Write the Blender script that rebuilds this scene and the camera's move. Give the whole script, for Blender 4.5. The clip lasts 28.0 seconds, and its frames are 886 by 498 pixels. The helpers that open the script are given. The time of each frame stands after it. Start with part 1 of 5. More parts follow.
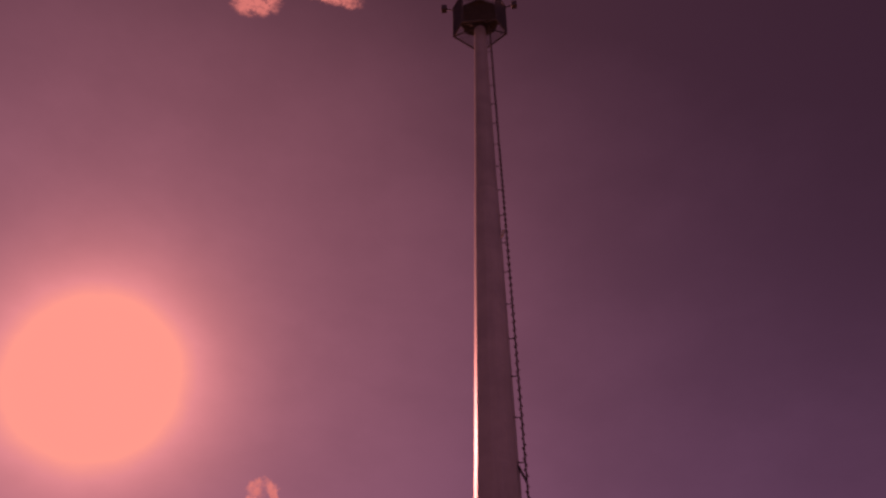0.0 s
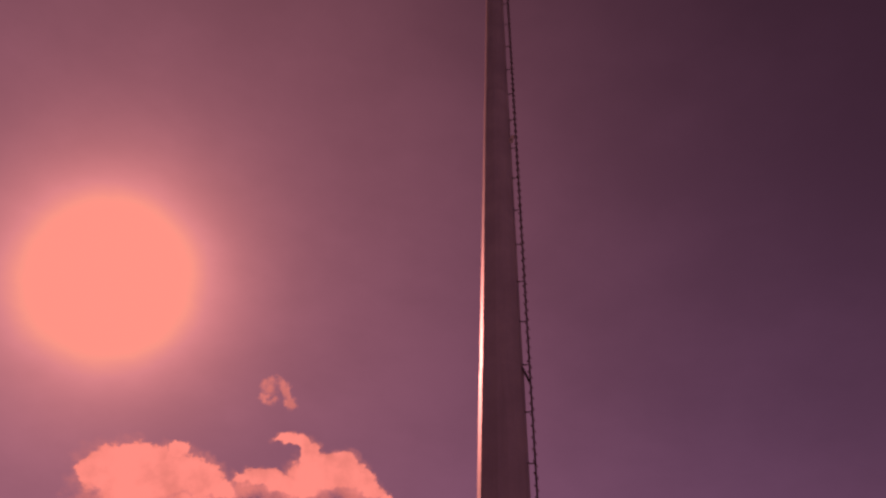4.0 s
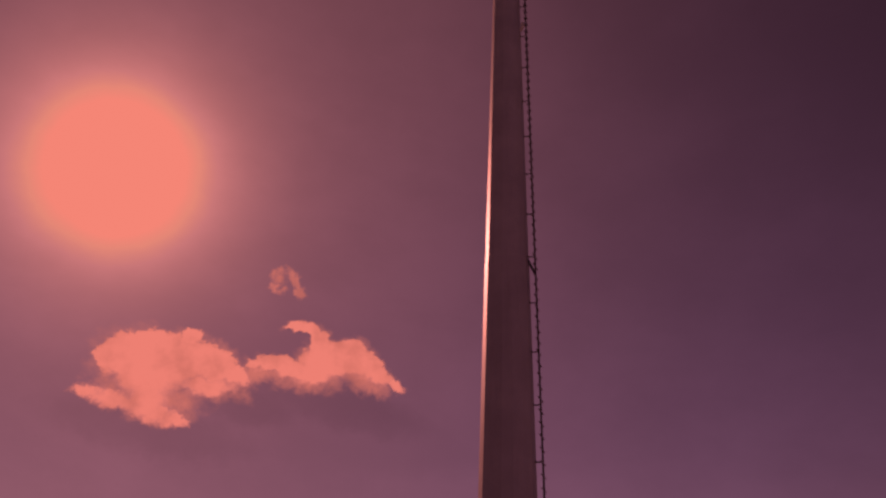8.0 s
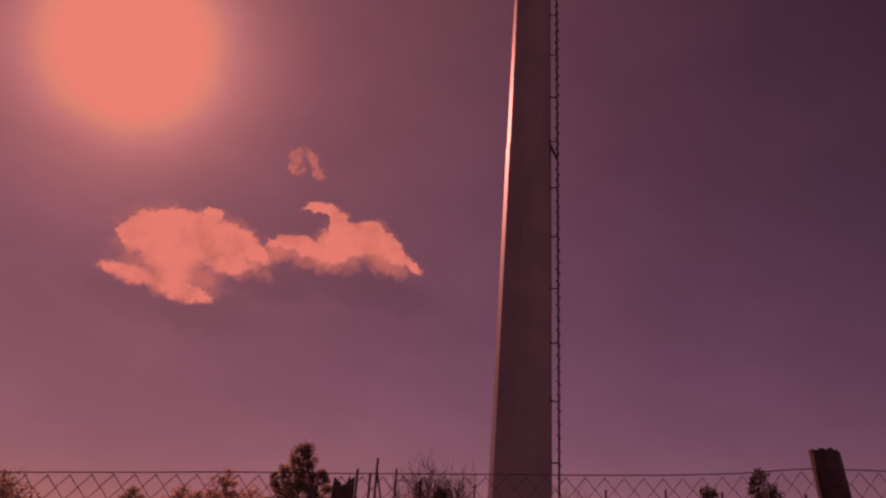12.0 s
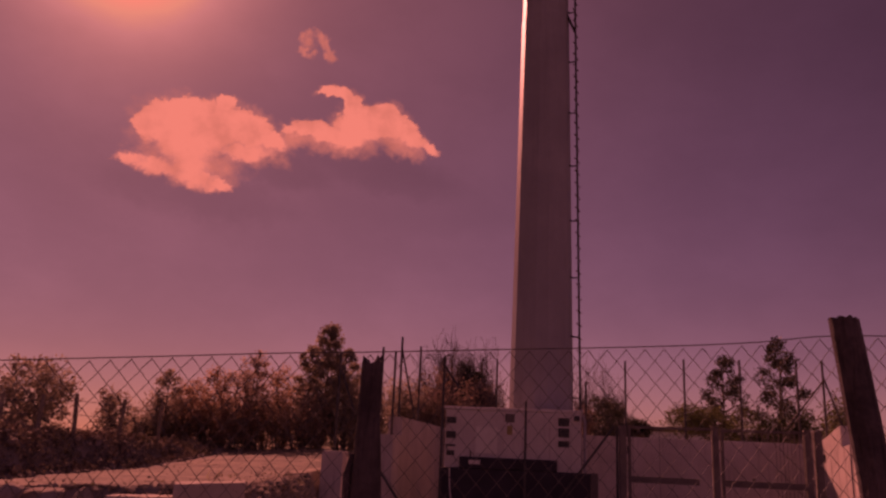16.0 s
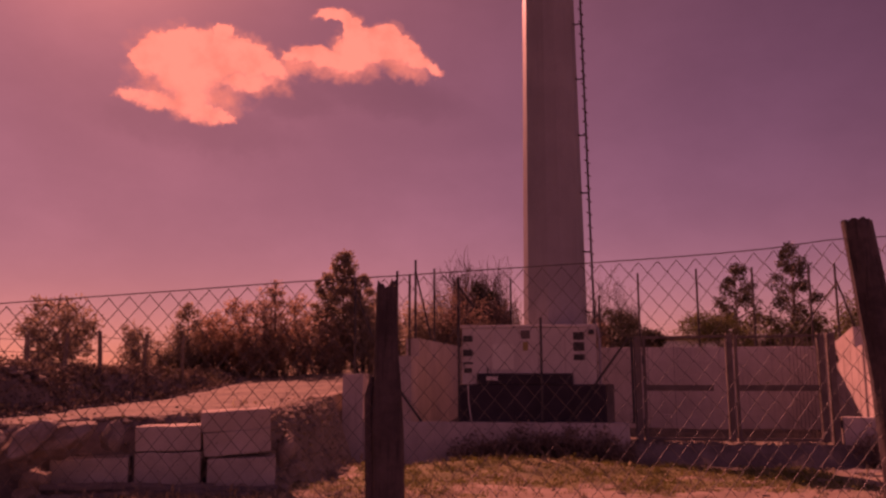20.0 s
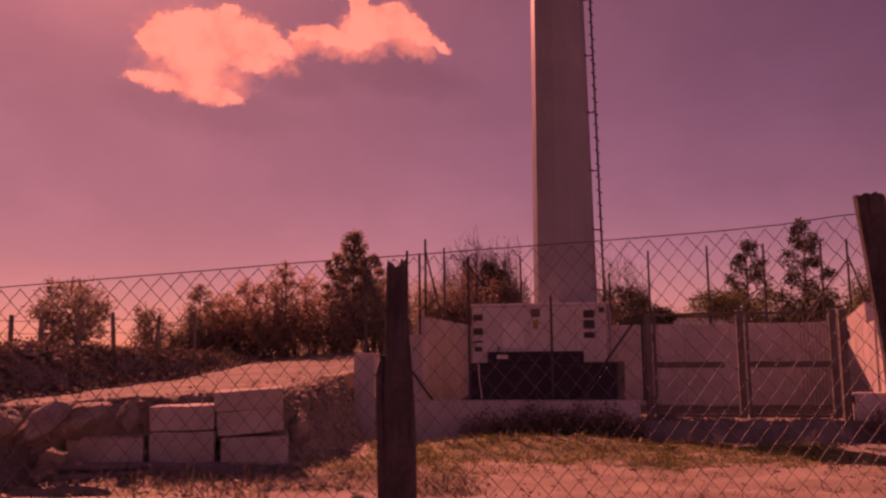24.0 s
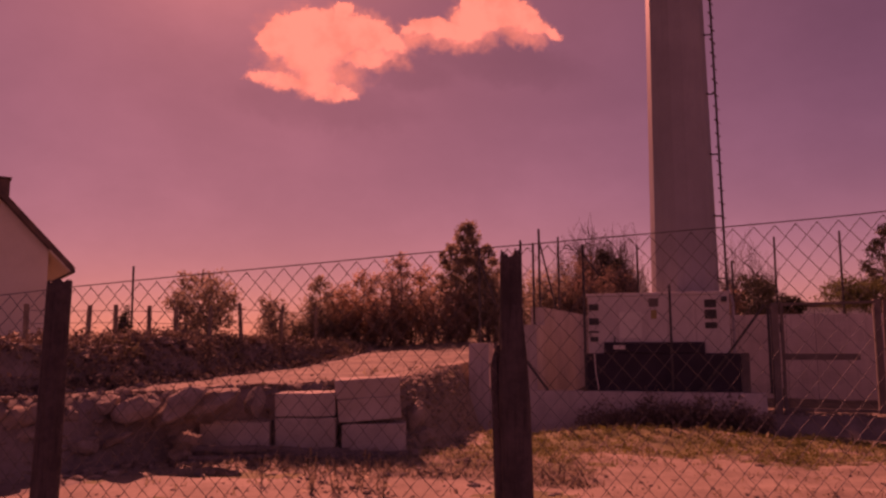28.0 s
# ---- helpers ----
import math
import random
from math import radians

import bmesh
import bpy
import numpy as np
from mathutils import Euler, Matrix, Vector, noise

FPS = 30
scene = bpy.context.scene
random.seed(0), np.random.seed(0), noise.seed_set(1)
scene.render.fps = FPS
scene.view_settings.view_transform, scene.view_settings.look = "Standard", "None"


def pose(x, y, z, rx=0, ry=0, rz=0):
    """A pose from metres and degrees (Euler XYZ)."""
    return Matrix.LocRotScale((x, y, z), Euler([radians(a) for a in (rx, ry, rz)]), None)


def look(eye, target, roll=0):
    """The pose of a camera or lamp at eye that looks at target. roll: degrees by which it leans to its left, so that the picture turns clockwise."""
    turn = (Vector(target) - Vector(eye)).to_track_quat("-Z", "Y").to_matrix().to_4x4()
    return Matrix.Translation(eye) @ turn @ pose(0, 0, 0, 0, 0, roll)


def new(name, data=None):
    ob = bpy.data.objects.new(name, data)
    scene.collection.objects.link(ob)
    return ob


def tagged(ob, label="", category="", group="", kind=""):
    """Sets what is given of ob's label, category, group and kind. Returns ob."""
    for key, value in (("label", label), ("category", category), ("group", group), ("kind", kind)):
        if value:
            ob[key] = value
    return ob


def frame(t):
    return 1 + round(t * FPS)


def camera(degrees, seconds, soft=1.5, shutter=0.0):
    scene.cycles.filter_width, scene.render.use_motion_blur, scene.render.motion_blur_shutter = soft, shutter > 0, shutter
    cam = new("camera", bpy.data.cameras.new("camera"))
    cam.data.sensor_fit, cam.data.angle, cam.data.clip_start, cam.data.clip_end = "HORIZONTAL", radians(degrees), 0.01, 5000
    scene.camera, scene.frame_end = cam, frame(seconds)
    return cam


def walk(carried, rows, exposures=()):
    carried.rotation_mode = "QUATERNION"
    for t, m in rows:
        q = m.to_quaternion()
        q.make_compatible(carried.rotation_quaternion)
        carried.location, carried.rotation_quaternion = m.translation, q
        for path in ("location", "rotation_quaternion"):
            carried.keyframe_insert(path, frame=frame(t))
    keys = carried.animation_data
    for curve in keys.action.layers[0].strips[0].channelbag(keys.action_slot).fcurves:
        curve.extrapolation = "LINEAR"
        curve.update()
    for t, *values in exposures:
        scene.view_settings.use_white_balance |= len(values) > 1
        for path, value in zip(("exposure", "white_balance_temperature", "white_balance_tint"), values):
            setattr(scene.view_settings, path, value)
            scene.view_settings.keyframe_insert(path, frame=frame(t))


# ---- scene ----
cam = camera(58.46, 28.0, soft=2.5)
EYE = Vector((0.0, 0.0, 1.5))


SWAY_T, SWAY_X = (0.0, 1.5, 3.0, 6.0, 9.0, 11.0, 12.5, 28.0), (0.0, 0.02, 0.042, 0.055, 0.062, 0.025, 0.0, 0.0)


def aim(t, yaw, pitch, roll):
    """Camera pose from the compass turn to the right, the upward tilt and the roll, in degrees, with the small sway of the hand."""
    turn = (Matrix.Rotation(-radians(yaw), 4, "Z") @ Matrix.Rotation(radians(pitch), 4, "X")
            @ Matrix.Rotation(radians(roll), 4, "Y") @ Matrix.Rotation(radians(90), 4, "X"))
    return Matrix.Translation(EYE + Vector((np.interp(t, SWAY_T, SWAY_X), 0, 0))) @ turn


# seconds, turn to the right, tilt up, roll
PATH = [
    (0.0, -4.98, 45.93, -1.18),
    (0.5, -5.11, 45.39, -1.26),
    (1.0, -5.24, 44.61, -1.56),
    (1.5, -5.35, 43.97, -1.59),
    (2.0, -5.45, 42.93, -1.80),
    (2.5, -5.53, 41.88, -1.90),
    (3.0, -5.59, 40.74, -2.11),
    (3.5, -5.62, 39.87, -2.21),
    (5.5, -5.58, 36.29, -2.03),
    (6.0, -5.55, 35.25, -1.85),
    (6.5, -5.62, 34.38, -1.87),
    (7.0, -5.71, 33.35, -2.09),
    (7.5, -5.83, 32.28, -2.28),
    (8.0, -5.87, 31.26, -2.65),
    (8.5, -6.09, 30.14, -3.12),
    (9.0, -6.16, 28.96, -3.44),
    (9.5, -6.23, 27.74, -3.61),
    (10.0, -6.39, 26.92, -3.82),
    (10.5, -6.50, 25.79, -4.00),
    (11.0, -6.64, 24.68, -4.01),
    (11.5, -6.74, 23.64, -4.13),
    (12.0, -6.81, 22.78, -3.99),
    (12.5, -6.89, 21.60, -3.64),
    (14.5, -7.27, 17.37, -2.80),
    (15.0, -7.41, 16.19, -2.69),
    (15.5, -7.56, 15.00, -2.63),
    (16.0, -7.69, 14.15, -2.51),
    (16.5, -7.83, 12.98, -2.28),
    (17.0, -8.00, 11.97, -2.10),
    (17.5, -8.08, 11.06, -1.63),
    (18.0, -8.13, 10.46, -1.29),
    (18.5, -8.18, 9.82, -0.79),
    (19.0, -8.23, 9.26, -0.37),
    (19.5, -8.27, 8.79, -0.04),
    (20.0, -8.32, 8.49, 0.18),
    (20.5, -8.37, 8.11, 0.44),
    (21.0, -8.43, 7.82, 0.57),
    (21.5, -8.52, 7.59, 0.60),
    (23.5, -8.92, 7.06, 0.62),
    (24.0, -9.03, 6.99, 0.60),
    (24.5, -9.22, 6.92, 0.56),
    (25.0, -9.59, 6.84, 0.48),
    (25.5, -10.25, 6.81, 0.55),
    (26.0, -11.04, 6.73, 0.54),
    (26.5, -12.42, 6.66, 0.52),
    (27.0, -14.11, 6.54, 0.50),
    (27.5, -15.94, 6.43, 0.49),
    (28.0, -17.27, 6.34, 0.41),
]
EXPOSURES = [(0.0, -0.92), (3.0, -0.98), (6.0, -1.19), (8.0, -1.36), (11.0, -1.5), (12.5, -1.48), (15.0, -1.39), (17.0, -1.16), (20.0, -0.8), (22.0, -0.72), (24.0, -0.67), (28.0, -0.78)]
walk(cam, [(t, aim(t, a, b, c)) for t, a, b, c in PATH], [(t, e, 16900 if t < 4 else 20500 if t < 16 else 23000 if t < 19 else 24500 if t < 23 else 26000, 153 if t < 18 else 155) for t, e in EXPOSURES])

# ---------------------------------------------------------------- light
SUN_AZ, SUN_EL = radians(-33.0), radians(32.8)
SUN_DIR = Vector((math.sin(SUN_AZ) * math.cos(SUN_EL), math.cos(SUN_AZ) * math.cos(SUN_EL), math.sin(SUN_EL)))
sun = new("sun", bpy.data.lights.new("sun", "SUN"))
sun.data.energy, sun.data.angle, sun.data.color = 4.4, radians(0.53), (1.0, 0.95, 0.89)
sun.matrix_world = look(SUN_DIR * 100, (0, 0, 0))


class Nodes:
    """Short hand for node trees."""

    def __init__(self, tree):
        self.t = tree

    def n(self, kind, ins=None, **props):
        node = self.t.nodes.new(kind)
        for k, v in props.items():
            setattr(node, k, v)
        for k, v in (ins or {}).items():
            if isinstance(v, bpy.types.NodeSocket):
                self.t.links.new(v, node.inputs[k])
            else:
                node.inputs[k].default_value = v
        return node

    def m(self, op, a, b=0.0, c=0.0, clamp=False):
        return self.n("ShaderNodeMath", {0: a, 1: b, 2: c}, operation=op, use_clamp=clamp).outputs[0]

    def ramp(self, value, lo, hi, to0=0.0, to1=1.0, kind="SMOOTHSTEP"):
        return self.n("ShaderNodeMapRange", {0: value, 1: lo, 2: hi, 3: to0, 4: to1}, interpolation_type=kind).outputs[0]

    def mix(self, fac, a, b):
        node = self.n("ShaderNodeMix", data_type="RGBA")
        for i, v in ((0, fac), (6, a), (7, b)):
            if isinstance(v, bpy.types.NodeSocket):
                self.t.links.new(v, node.inputs[i])
            else:
                node.inputs[i].default_value = v
        return node.outputs[2]

    def noise(self, vec, scale, detail=4.0, rough=0.55):
        return self.n("ShaderNodeTexNoise", {"Vector": vec, "Scale": scale, "Detail": detail, "Roughness": rough}).outputs[0]


def direction(az, el):
    a, e = radians(az), radians(el)
    return Vector((math.sin(a) * math.cos(e), math.cos(a) * math.cos(e), math.sin(e)))


world = bpy.data.worlds.new("sky")
scene.world = world
world.use_nodes = True
world.node_tree.nodes.clear()
N = Nodes(world.node_tree)
way = N.n("ShaderNodeTexCoord").outputs["Generated"]
sky = N.n("ShaderNodeTexSky", sky_type="NISHITA", sun_disc=False, sun_elevation=SUN_EL, sun_rotation=SUN_AZ,
          altitude=700.0, air_density=1.0, dust_density=0.6, ozone_density=3.0).outputs[0]


def dot(v):
    return N.n("ShaderNodeVectorMath", {0: way, 1: v}, operation="DOT_PRODUCT").outputs["Value"]


# aureole of the sun and its lens bloom, painted into the sky as a glow
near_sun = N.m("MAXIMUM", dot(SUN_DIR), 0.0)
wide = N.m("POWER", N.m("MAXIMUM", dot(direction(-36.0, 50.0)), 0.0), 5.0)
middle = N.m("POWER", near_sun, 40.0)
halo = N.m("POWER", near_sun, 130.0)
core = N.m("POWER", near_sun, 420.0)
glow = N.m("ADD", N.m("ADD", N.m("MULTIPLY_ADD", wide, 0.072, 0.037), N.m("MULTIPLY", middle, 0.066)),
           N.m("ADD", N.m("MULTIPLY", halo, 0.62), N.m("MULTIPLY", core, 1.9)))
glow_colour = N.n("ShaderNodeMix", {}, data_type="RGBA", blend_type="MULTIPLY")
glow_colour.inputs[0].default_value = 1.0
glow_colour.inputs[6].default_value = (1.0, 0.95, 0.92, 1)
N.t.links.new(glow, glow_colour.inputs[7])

# cumulus clouds: soft ellipses on the tangent plane of the cloud's own direction, broken up by noise
MID = direction(-20.0, 22.0)
RIGHT = MID.cross(Vector((0, 0, 1))).normalized()
UP = RIGHT.cross(MID)
ahead = N.m("MAXIMUM", dot(MID), 0.05)
cu, cv = N.m("DIVIDE", dot(RIGHT), ahead), N.m("DIVIDE", dot(UP), ahead)
plane = N.n("ShaderNodeCombineXYZ", {0: cu, 1: cv}).outputs[0]
aside = N.n("ShaderNodeVectorMath", {0: plane, 1: (7.3, 2.1, 0)}, operation="ADD").outputs[0]
warp_a = N.m("MULTIPLY_ADD", N.noise(plane, 30.0, 6.0, 0.62), 0.034, -0.017)
warp_b = N.m("MULTIPLY_ADD", N.noise(aside, 30.0, 6.0, 0.62), 0.030, -0.015)
curl_a = N.m("MULTIPLY_ADD", N.noise(plane, 105.0, 7.0, 0.7), 0.016, -0.008)
curl_b = N.m("MULTIPLY_ADD", N.noise(aside, 105.0, 7.0, 0.7), 0.016, -0.008)
wu, wv = N.m("ADD", N.m("ADD", cu, warp_a), curl_a), N.m("ADD", N.m("ADD", cv, warp_b), curl_b)


def puff(az, el, half_w, half_h, tilt=0.0):
    d = direction(az, el)
    u0, v0 = d.dot(RIGHT) / d.dot(MID), d.dot(UP) / d.dot(MID)
    c, s = math.cos(radians(tilt)), math.sin(radians(tilt))
    du, dv = N.m("SUBTRACT", wu, u0), N.m("SUBTRACT", wv, v0)
    p = N.m("ADD", N.m("MULTIPLY", du, c / half_w), N.m("MULTIPLY", dv, s / half_w))
    q = N.m("ADD", N.m("MULTIPLY", du, -s / half_h), N.m("MULTIPLY", dv, c / half_h))
    return N.m("SUBTRACT", 1.0, N.m("ADD", N.m("MULTIPLY", p, p), N.m("MULTIPLY", q, q)))


def union(puffs, soft=0.35):
    out = None
    for args in puffs:
        one = puff(*args)
        out = one if out is None else N.m("SMOOTH_MAX", out, one, soft)
    return out


cloud = union(((-26.6, 21.0, 0.066, 0.034, 0), (-27.5, 22.2, 0.034, 0.013, 0), (-24.6, 23.0, 0.013, 0.009, 0), (-29.6, 20.8, 0.024, 0.017, 0),
               (-22.7, 21.4, 0.033, 0.024, -25), (-20.9, 20.8, 0.020, 0.014, -20), (-22.8, 19.8, 0.036, 0.011, 0), (-26.9, 19.3, 0.038, 0.017, 0), (-26.6, 18.4, 0.026, 0.014, 0),
               (-30.8, 18.2, 0.018, 0.008, -8), (-28.7, 18.0, 0.036, 0.011, -10), (-26.0, 17.7, 0.033, 0.012, -12), (-24.3, 17.4, 0.015, 0.007, 0),
               (-17.0, 24.8, 0.018, 0.007, 8), (-15.8, 24.7, 0.017, 0.009, -20), (-15.2, 24.0, 0.011, 0.016, 0), (-18.2, 22.0, 0.033, 0.011, 4),
               (-14.3, 22.7, 0.035, 0.024, 0), (-12.1, 22.9, 0.032, 0.019, -30), (-10.6, 22.1, 0.029, 0.014, -30), (-9.0, 21.3, 0.014, 0.007, -25),
               (-15.9, 21.5, 0.036, 0.013, 0)))
wisp = N.m("MULTIPLY", N.m("MAXIMUM", union(((-19.0, 28.2, 0.013, 0.014, 0), (-17.9, 28.1, 0.019, 0.009, -40), (-19.0, 27.2, 0.013, 0.010, 0),
                                             (-17.2, 27.2, 0.013, 0.009, -50), (-32.0, 60.2, 0.045, 0.030, 20), (-22.5, 62.4, 0.06, 0.020, 0))), 0.0), 0.6)
fine = N.noise(plane, 70.0, 7.0, 0.66)
# crisp sunlit tops, bases that fade away
base_line = N.m("MULTIPLY_ADD", cu, 0.14, -0.014)
soft = N.ramp(N.m("SUBTRACT", cv, base_line), 0.016, -0.022)
body = N.ramp(N.m("ADD", cloud, N.m("MULTIPLY_ADD", fine, 1.3, -0.62)), N.m("MULTIPLY_ADD", soft, -0.34, -0.14), N.m("MULTIPLY_ADD", soft, 0.75, 0.14))
veil = N.ramp(N.m("ADD", cloud, N.m("MULTIPLY_ADD", N.noise(plane, 26.0, 6.0, 0.6), 2.2, -1.15)), -0.9, 0.8, 0.0, 0.6)
lees = union(((-26.6, 18.9, 0.080, 0.034, -6), (-22.0, 20.2, 0.050, 0.028, -10), (-15.6, 21.4, 0.062, 0.026, 4), (-11.8, 21.7, 0.052, 0.024, -18), (-19.3, 21.2, 0.034, 0.014, 0)))
skirt = N.ramp(N.m("ADD", lees, N.m("MULTIPLY_ADD", N.noise(plane, 40.0, 7.0, 0.62), 1.7, -0.95)), -0.1, 1.1, 0.0, 0.85)
veil = N.m("MAXIMUM", veil, skirt)
cover = N.m("MAXIMUM", N.m("MAXIMUM", body, veil), N.ramp(N.m("MULTIPLY", wisp, N.ramp(fine, 0.22, 0.70)), 0.0, 0.40, 0.0, 0.75))
shade = N.m("MULTIPLY", N.ramp(N.noise(plane, 19.0, 5.0, 0.55), 0.30, 0.55, 0.78, 1.02), N.ramp(cloud, -0.3, 0.5, 0.80, 1.0))
cloud_colour = N.n("ShaderNodeMix", {}, data_type="RGBA", blend_type="MULTIPLY")
cloud_colour.inputs[0].default_value = 1.0
cloud_colour.inputs[6].default_value = (0.96, 0.74, 0.69, 1)
N.t.links.new(shade, cloud_colour.inputs[7])

SKY_STRENGTH = 0.055
blue = N.n("ShaderNodeMix", {}, data_type="RGBA", blend_type="MULTIPLY")
blue.inputs[0].default_value = 1.0
blue.inputs[7].default_value = (SKY_STRENGTH * 0.56, SKY_STRENGTH * 0.63, SKY_STRENGTH * 0.88, 1)
N.t.links.new(sky, blue.inputs[6])
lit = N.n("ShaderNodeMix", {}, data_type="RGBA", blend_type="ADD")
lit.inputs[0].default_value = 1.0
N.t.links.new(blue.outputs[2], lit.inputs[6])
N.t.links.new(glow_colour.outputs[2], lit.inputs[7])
# haze: bright towards the horizon, deep blue high up and aside of the sun, with faint uneven veils
high = N.m("ARCSINE", N.m("MAXIMUM", N.n("ShaderNodeSeparateXYZ", {0: way}).outputs[2], 0.0))
apart = N.m("ARCCOSINE", N.m("MINIMUM", dot(SUN_DIR), 1.0))
aside_of_sun = N.m("POWER", N.m("SINE", N.m("MINIMUM", apart, 1.57)), 2.0)
low = N.m("EXPONENT", N.m("MULTIPLY", high, -4.545))
terms = ((high, -2.6), (low, 0.75), (aside_of_sun, -0.42), (N.m("EXPONENT", N.m("MULTIPLY", apart, -3.33)), -1.3),
         (N.m("MULTIPLY", low, N.m("EXPONENT", N.m("MULTIPLY", apart, -1.667))), -2.7),
         (N.m("MULTIPLY", N.m("EXPONENT", N.m("MULTIPLY", N.m("MULTIPLY", apart, apart), -1.5625)), N.m("MINIMUM", high, 1.0)), 2.65))
stops = None
for node, k in terms:
    stops = N.m("MULTIPLY_ADD", node, k, 0.78 if stops is None else stops)
# grey undersides and thin veils
under = N.ramp(union(((-26.0, 16.6, 0.11, 0.030, -6), (-13.0, 19.6, 0.10, 0.026, -8), (-20.0, 19.0, 0.06, 0.024, 0))), -0.9, 0.9, 0.0, -0.20)
veils = N.ramp(N.noise(N.n("ShaderNodeVectorMath", {0: way, 1: (1.0, 1.0, 1.7)}, operation="MULTIPLY").outputs[0], 5.0, 7.0, 0.6), 0.3, 0.75, -0.08, 0.11)
# sky behind the camera lifted 0.8 stop and blued, added fill for shaded faces
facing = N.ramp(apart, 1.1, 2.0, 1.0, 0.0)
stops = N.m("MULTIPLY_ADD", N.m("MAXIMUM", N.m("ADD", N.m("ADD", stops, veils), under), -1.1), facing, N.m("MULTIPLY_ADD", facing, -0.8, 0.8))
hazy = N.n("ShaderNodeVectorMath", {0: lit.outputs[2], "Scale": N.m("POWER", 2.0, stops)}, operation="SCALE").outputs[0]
tint = N.n("ShaderNodeMix", {0: 1.0}, data_type="RGBA", blend_type="MULTIPLY")
N.t.links.new(hazy, tint.inputs[6])
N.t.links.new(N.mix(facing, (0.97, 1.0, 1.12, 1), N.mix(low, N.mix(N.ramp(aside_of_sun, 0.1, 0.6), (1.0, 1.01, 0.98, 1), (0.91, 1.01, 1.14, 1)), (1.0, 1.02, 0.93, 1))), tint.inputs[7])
capped = N.n("ShaderNodeVectorMath", {0: tint.outputs[2], 1: (1.04, 0.83, 0.745)}, operation="MINIMUM").outputs[0]
both = N.mix(cover, capped, cloud_colour.outputs[2])
N.n("ShaderNodeOutputWorld", {0: N.n("ShaderNodeBackground", {0: both, 1: 1.0}).outputs[0]})


# ---------------------------------------------------------------- materials
def material(name, colours, scale=4.0, rough=0.8, metal=0.0, bump=0.3, fine_scale=40.0, spread=(0.35, 0.65), streak=0.0,
             island=0.0, transmit=0.0, spot=None, grain=1.3):
    mat = bpy.data.materials.new(name)
    mat.use_nodes = True
    mat.node_tree.nodes.clear()
    M = Nodes(mat.node_tree)
    where = M.n("ShaderNodeTexCoord").outputs["Object"]
    shift = M.n("ShaderNodeVectorMath", {0: where, 1: M.n("ShaderNodeObjectInfo").outputs["Location"]}, operation="ADD").outputs[0]
    big = M.noise(shift, scale, 5.0, 0.6)
    small = M.noise(shift, fine_scale, 4.0, 0.65)
    blend = M.m("ADD", M.m("MULTIPLY", big, 0.65), M.m("MULTIPLY", small, 0.35))
    fac = M.ramp(blend, spread[0], spread[1])
    col = M.mix(fac, (*colours[0], 1), (*colours[1], 1))
    if len(colours) > 2:
        col = M.mix(M.ramp(M.noise(shift, scale * 0.37, 3.0, 0.6), 0.52, 0.66), col, (*colours[2], 1))
    if streak:
        stretched = M.n("ShaderNodeVectorMath", {0: shift, 1: (7.0, 7.0, 0.5)}, operation="MULTIPLY").outputs[0]
        col = M.mix(M.ramp(M.noise(stretched, grain, 4.0, 0.7), 0.5, 0.75, 0.0, streak), col, (*[c * 0.45 for c in colours[0]], 1))
    if spot:
        col = M.mix(M.ramp(small, 0.60, 0.70), col, (*spot, 1))
    if island:
        rnd = M.n("ShaderNodeNewGeometry").outputs["Random Per Island"]
        hsv = M.n("ShaderNodeHueSaturation", {"Color": col, "Value": M.ramp(rnd, 0.0, 1.0, 1.0 - island, 1.0 + island, "LINEAR"),
                                              "Hue": M.ramp(rnd, 0.0, 1.0, 0.5 - island * 0.08, 0.5 + island * 0.05, "LINEAR")})
        col = hsv.outputs[0]
    rnd_ob = M.n("ShaderNodeObjectInfo").outputs["Random"]
    col = M.n("ShaderNodeHueSaturation", {"Color": col, "Value": M.ramp(rnd_ob, 0.0, 1.0, 0.93, 1.07, "LINEAR")}).outputs[0]
    ins = {"Base Color": col, "Roughness": M.ramp(small, 0.2, 0.8, max(rough - 0.1, 0.05), min(rough + 0.1, 1.0)), "Metallic": metal}
    if bump:
        ins["Normal"] = M.n("ShaderNodeBump", {"Strength": bump, "Distance": 0.02, "Height": blend}).outputs[0]
    surf = M.n("ShaderNodeBsdfPrincipled", ins).outputs[0]
    if transmit:
        trans = M.n("ShaderNodeBsdfTranslucent", {"Color": col}).outputs[0]
        surf = M.n("ShaderNodeMixShader", {0: transmit, 1: surf, 2: trans}).outputs[0]
    M.n("ShaderNodeOutputMaterial", {0: surf})
    return mat


CONCRETE = material("concrete", ((0.48, 0.425, 0.405), (0.64, 0.57, 0.545)), 1.2, 0.9, bump=0.25, fine_scale=30, streak=0.55)
CONCRETE_OLD = material("weathered_concrete", ((0.45, 0.395, 0.38), (0.61, 0.54, 0.515)), 2.0, 0.92, bump=0.4, fine_scale=26, streak=0.45)
STEEL = material("galvanised_steel", ((0.24, 0.24, 0.265), (0.315, 0.315, 0.345)), 0.8, 0.5, 0.0, 0.04, 60, streak=0.2)
DARK_STEEL = material("dark_steel", ((0.04, 0.04, 0.045), (0.08, 0.075, 0.075)), 6.0, 0.6, 0.3, 0.1, 60)
SHEET = material("weathered_sheet", ((0.44, 0.39, 0.37), (0.57, 0.52, 0.49)), 1.2, 0.7, 0.0, 0.1, 30, streak=0.5)
GATE_STEEL = material("gate_paint", ((0.105, 0.085, 0.082), (0.165, 0.135, 0.128)), 5.0, 0.7, 0.1, 0.1, 60)
SHELTER = material("shelter_paint", ((0.49, 0.455, 0.44), (0.62, 0.58, 0.56)), 1.4, 0.6, 0.0, 0.08, 50, streak=0.25)
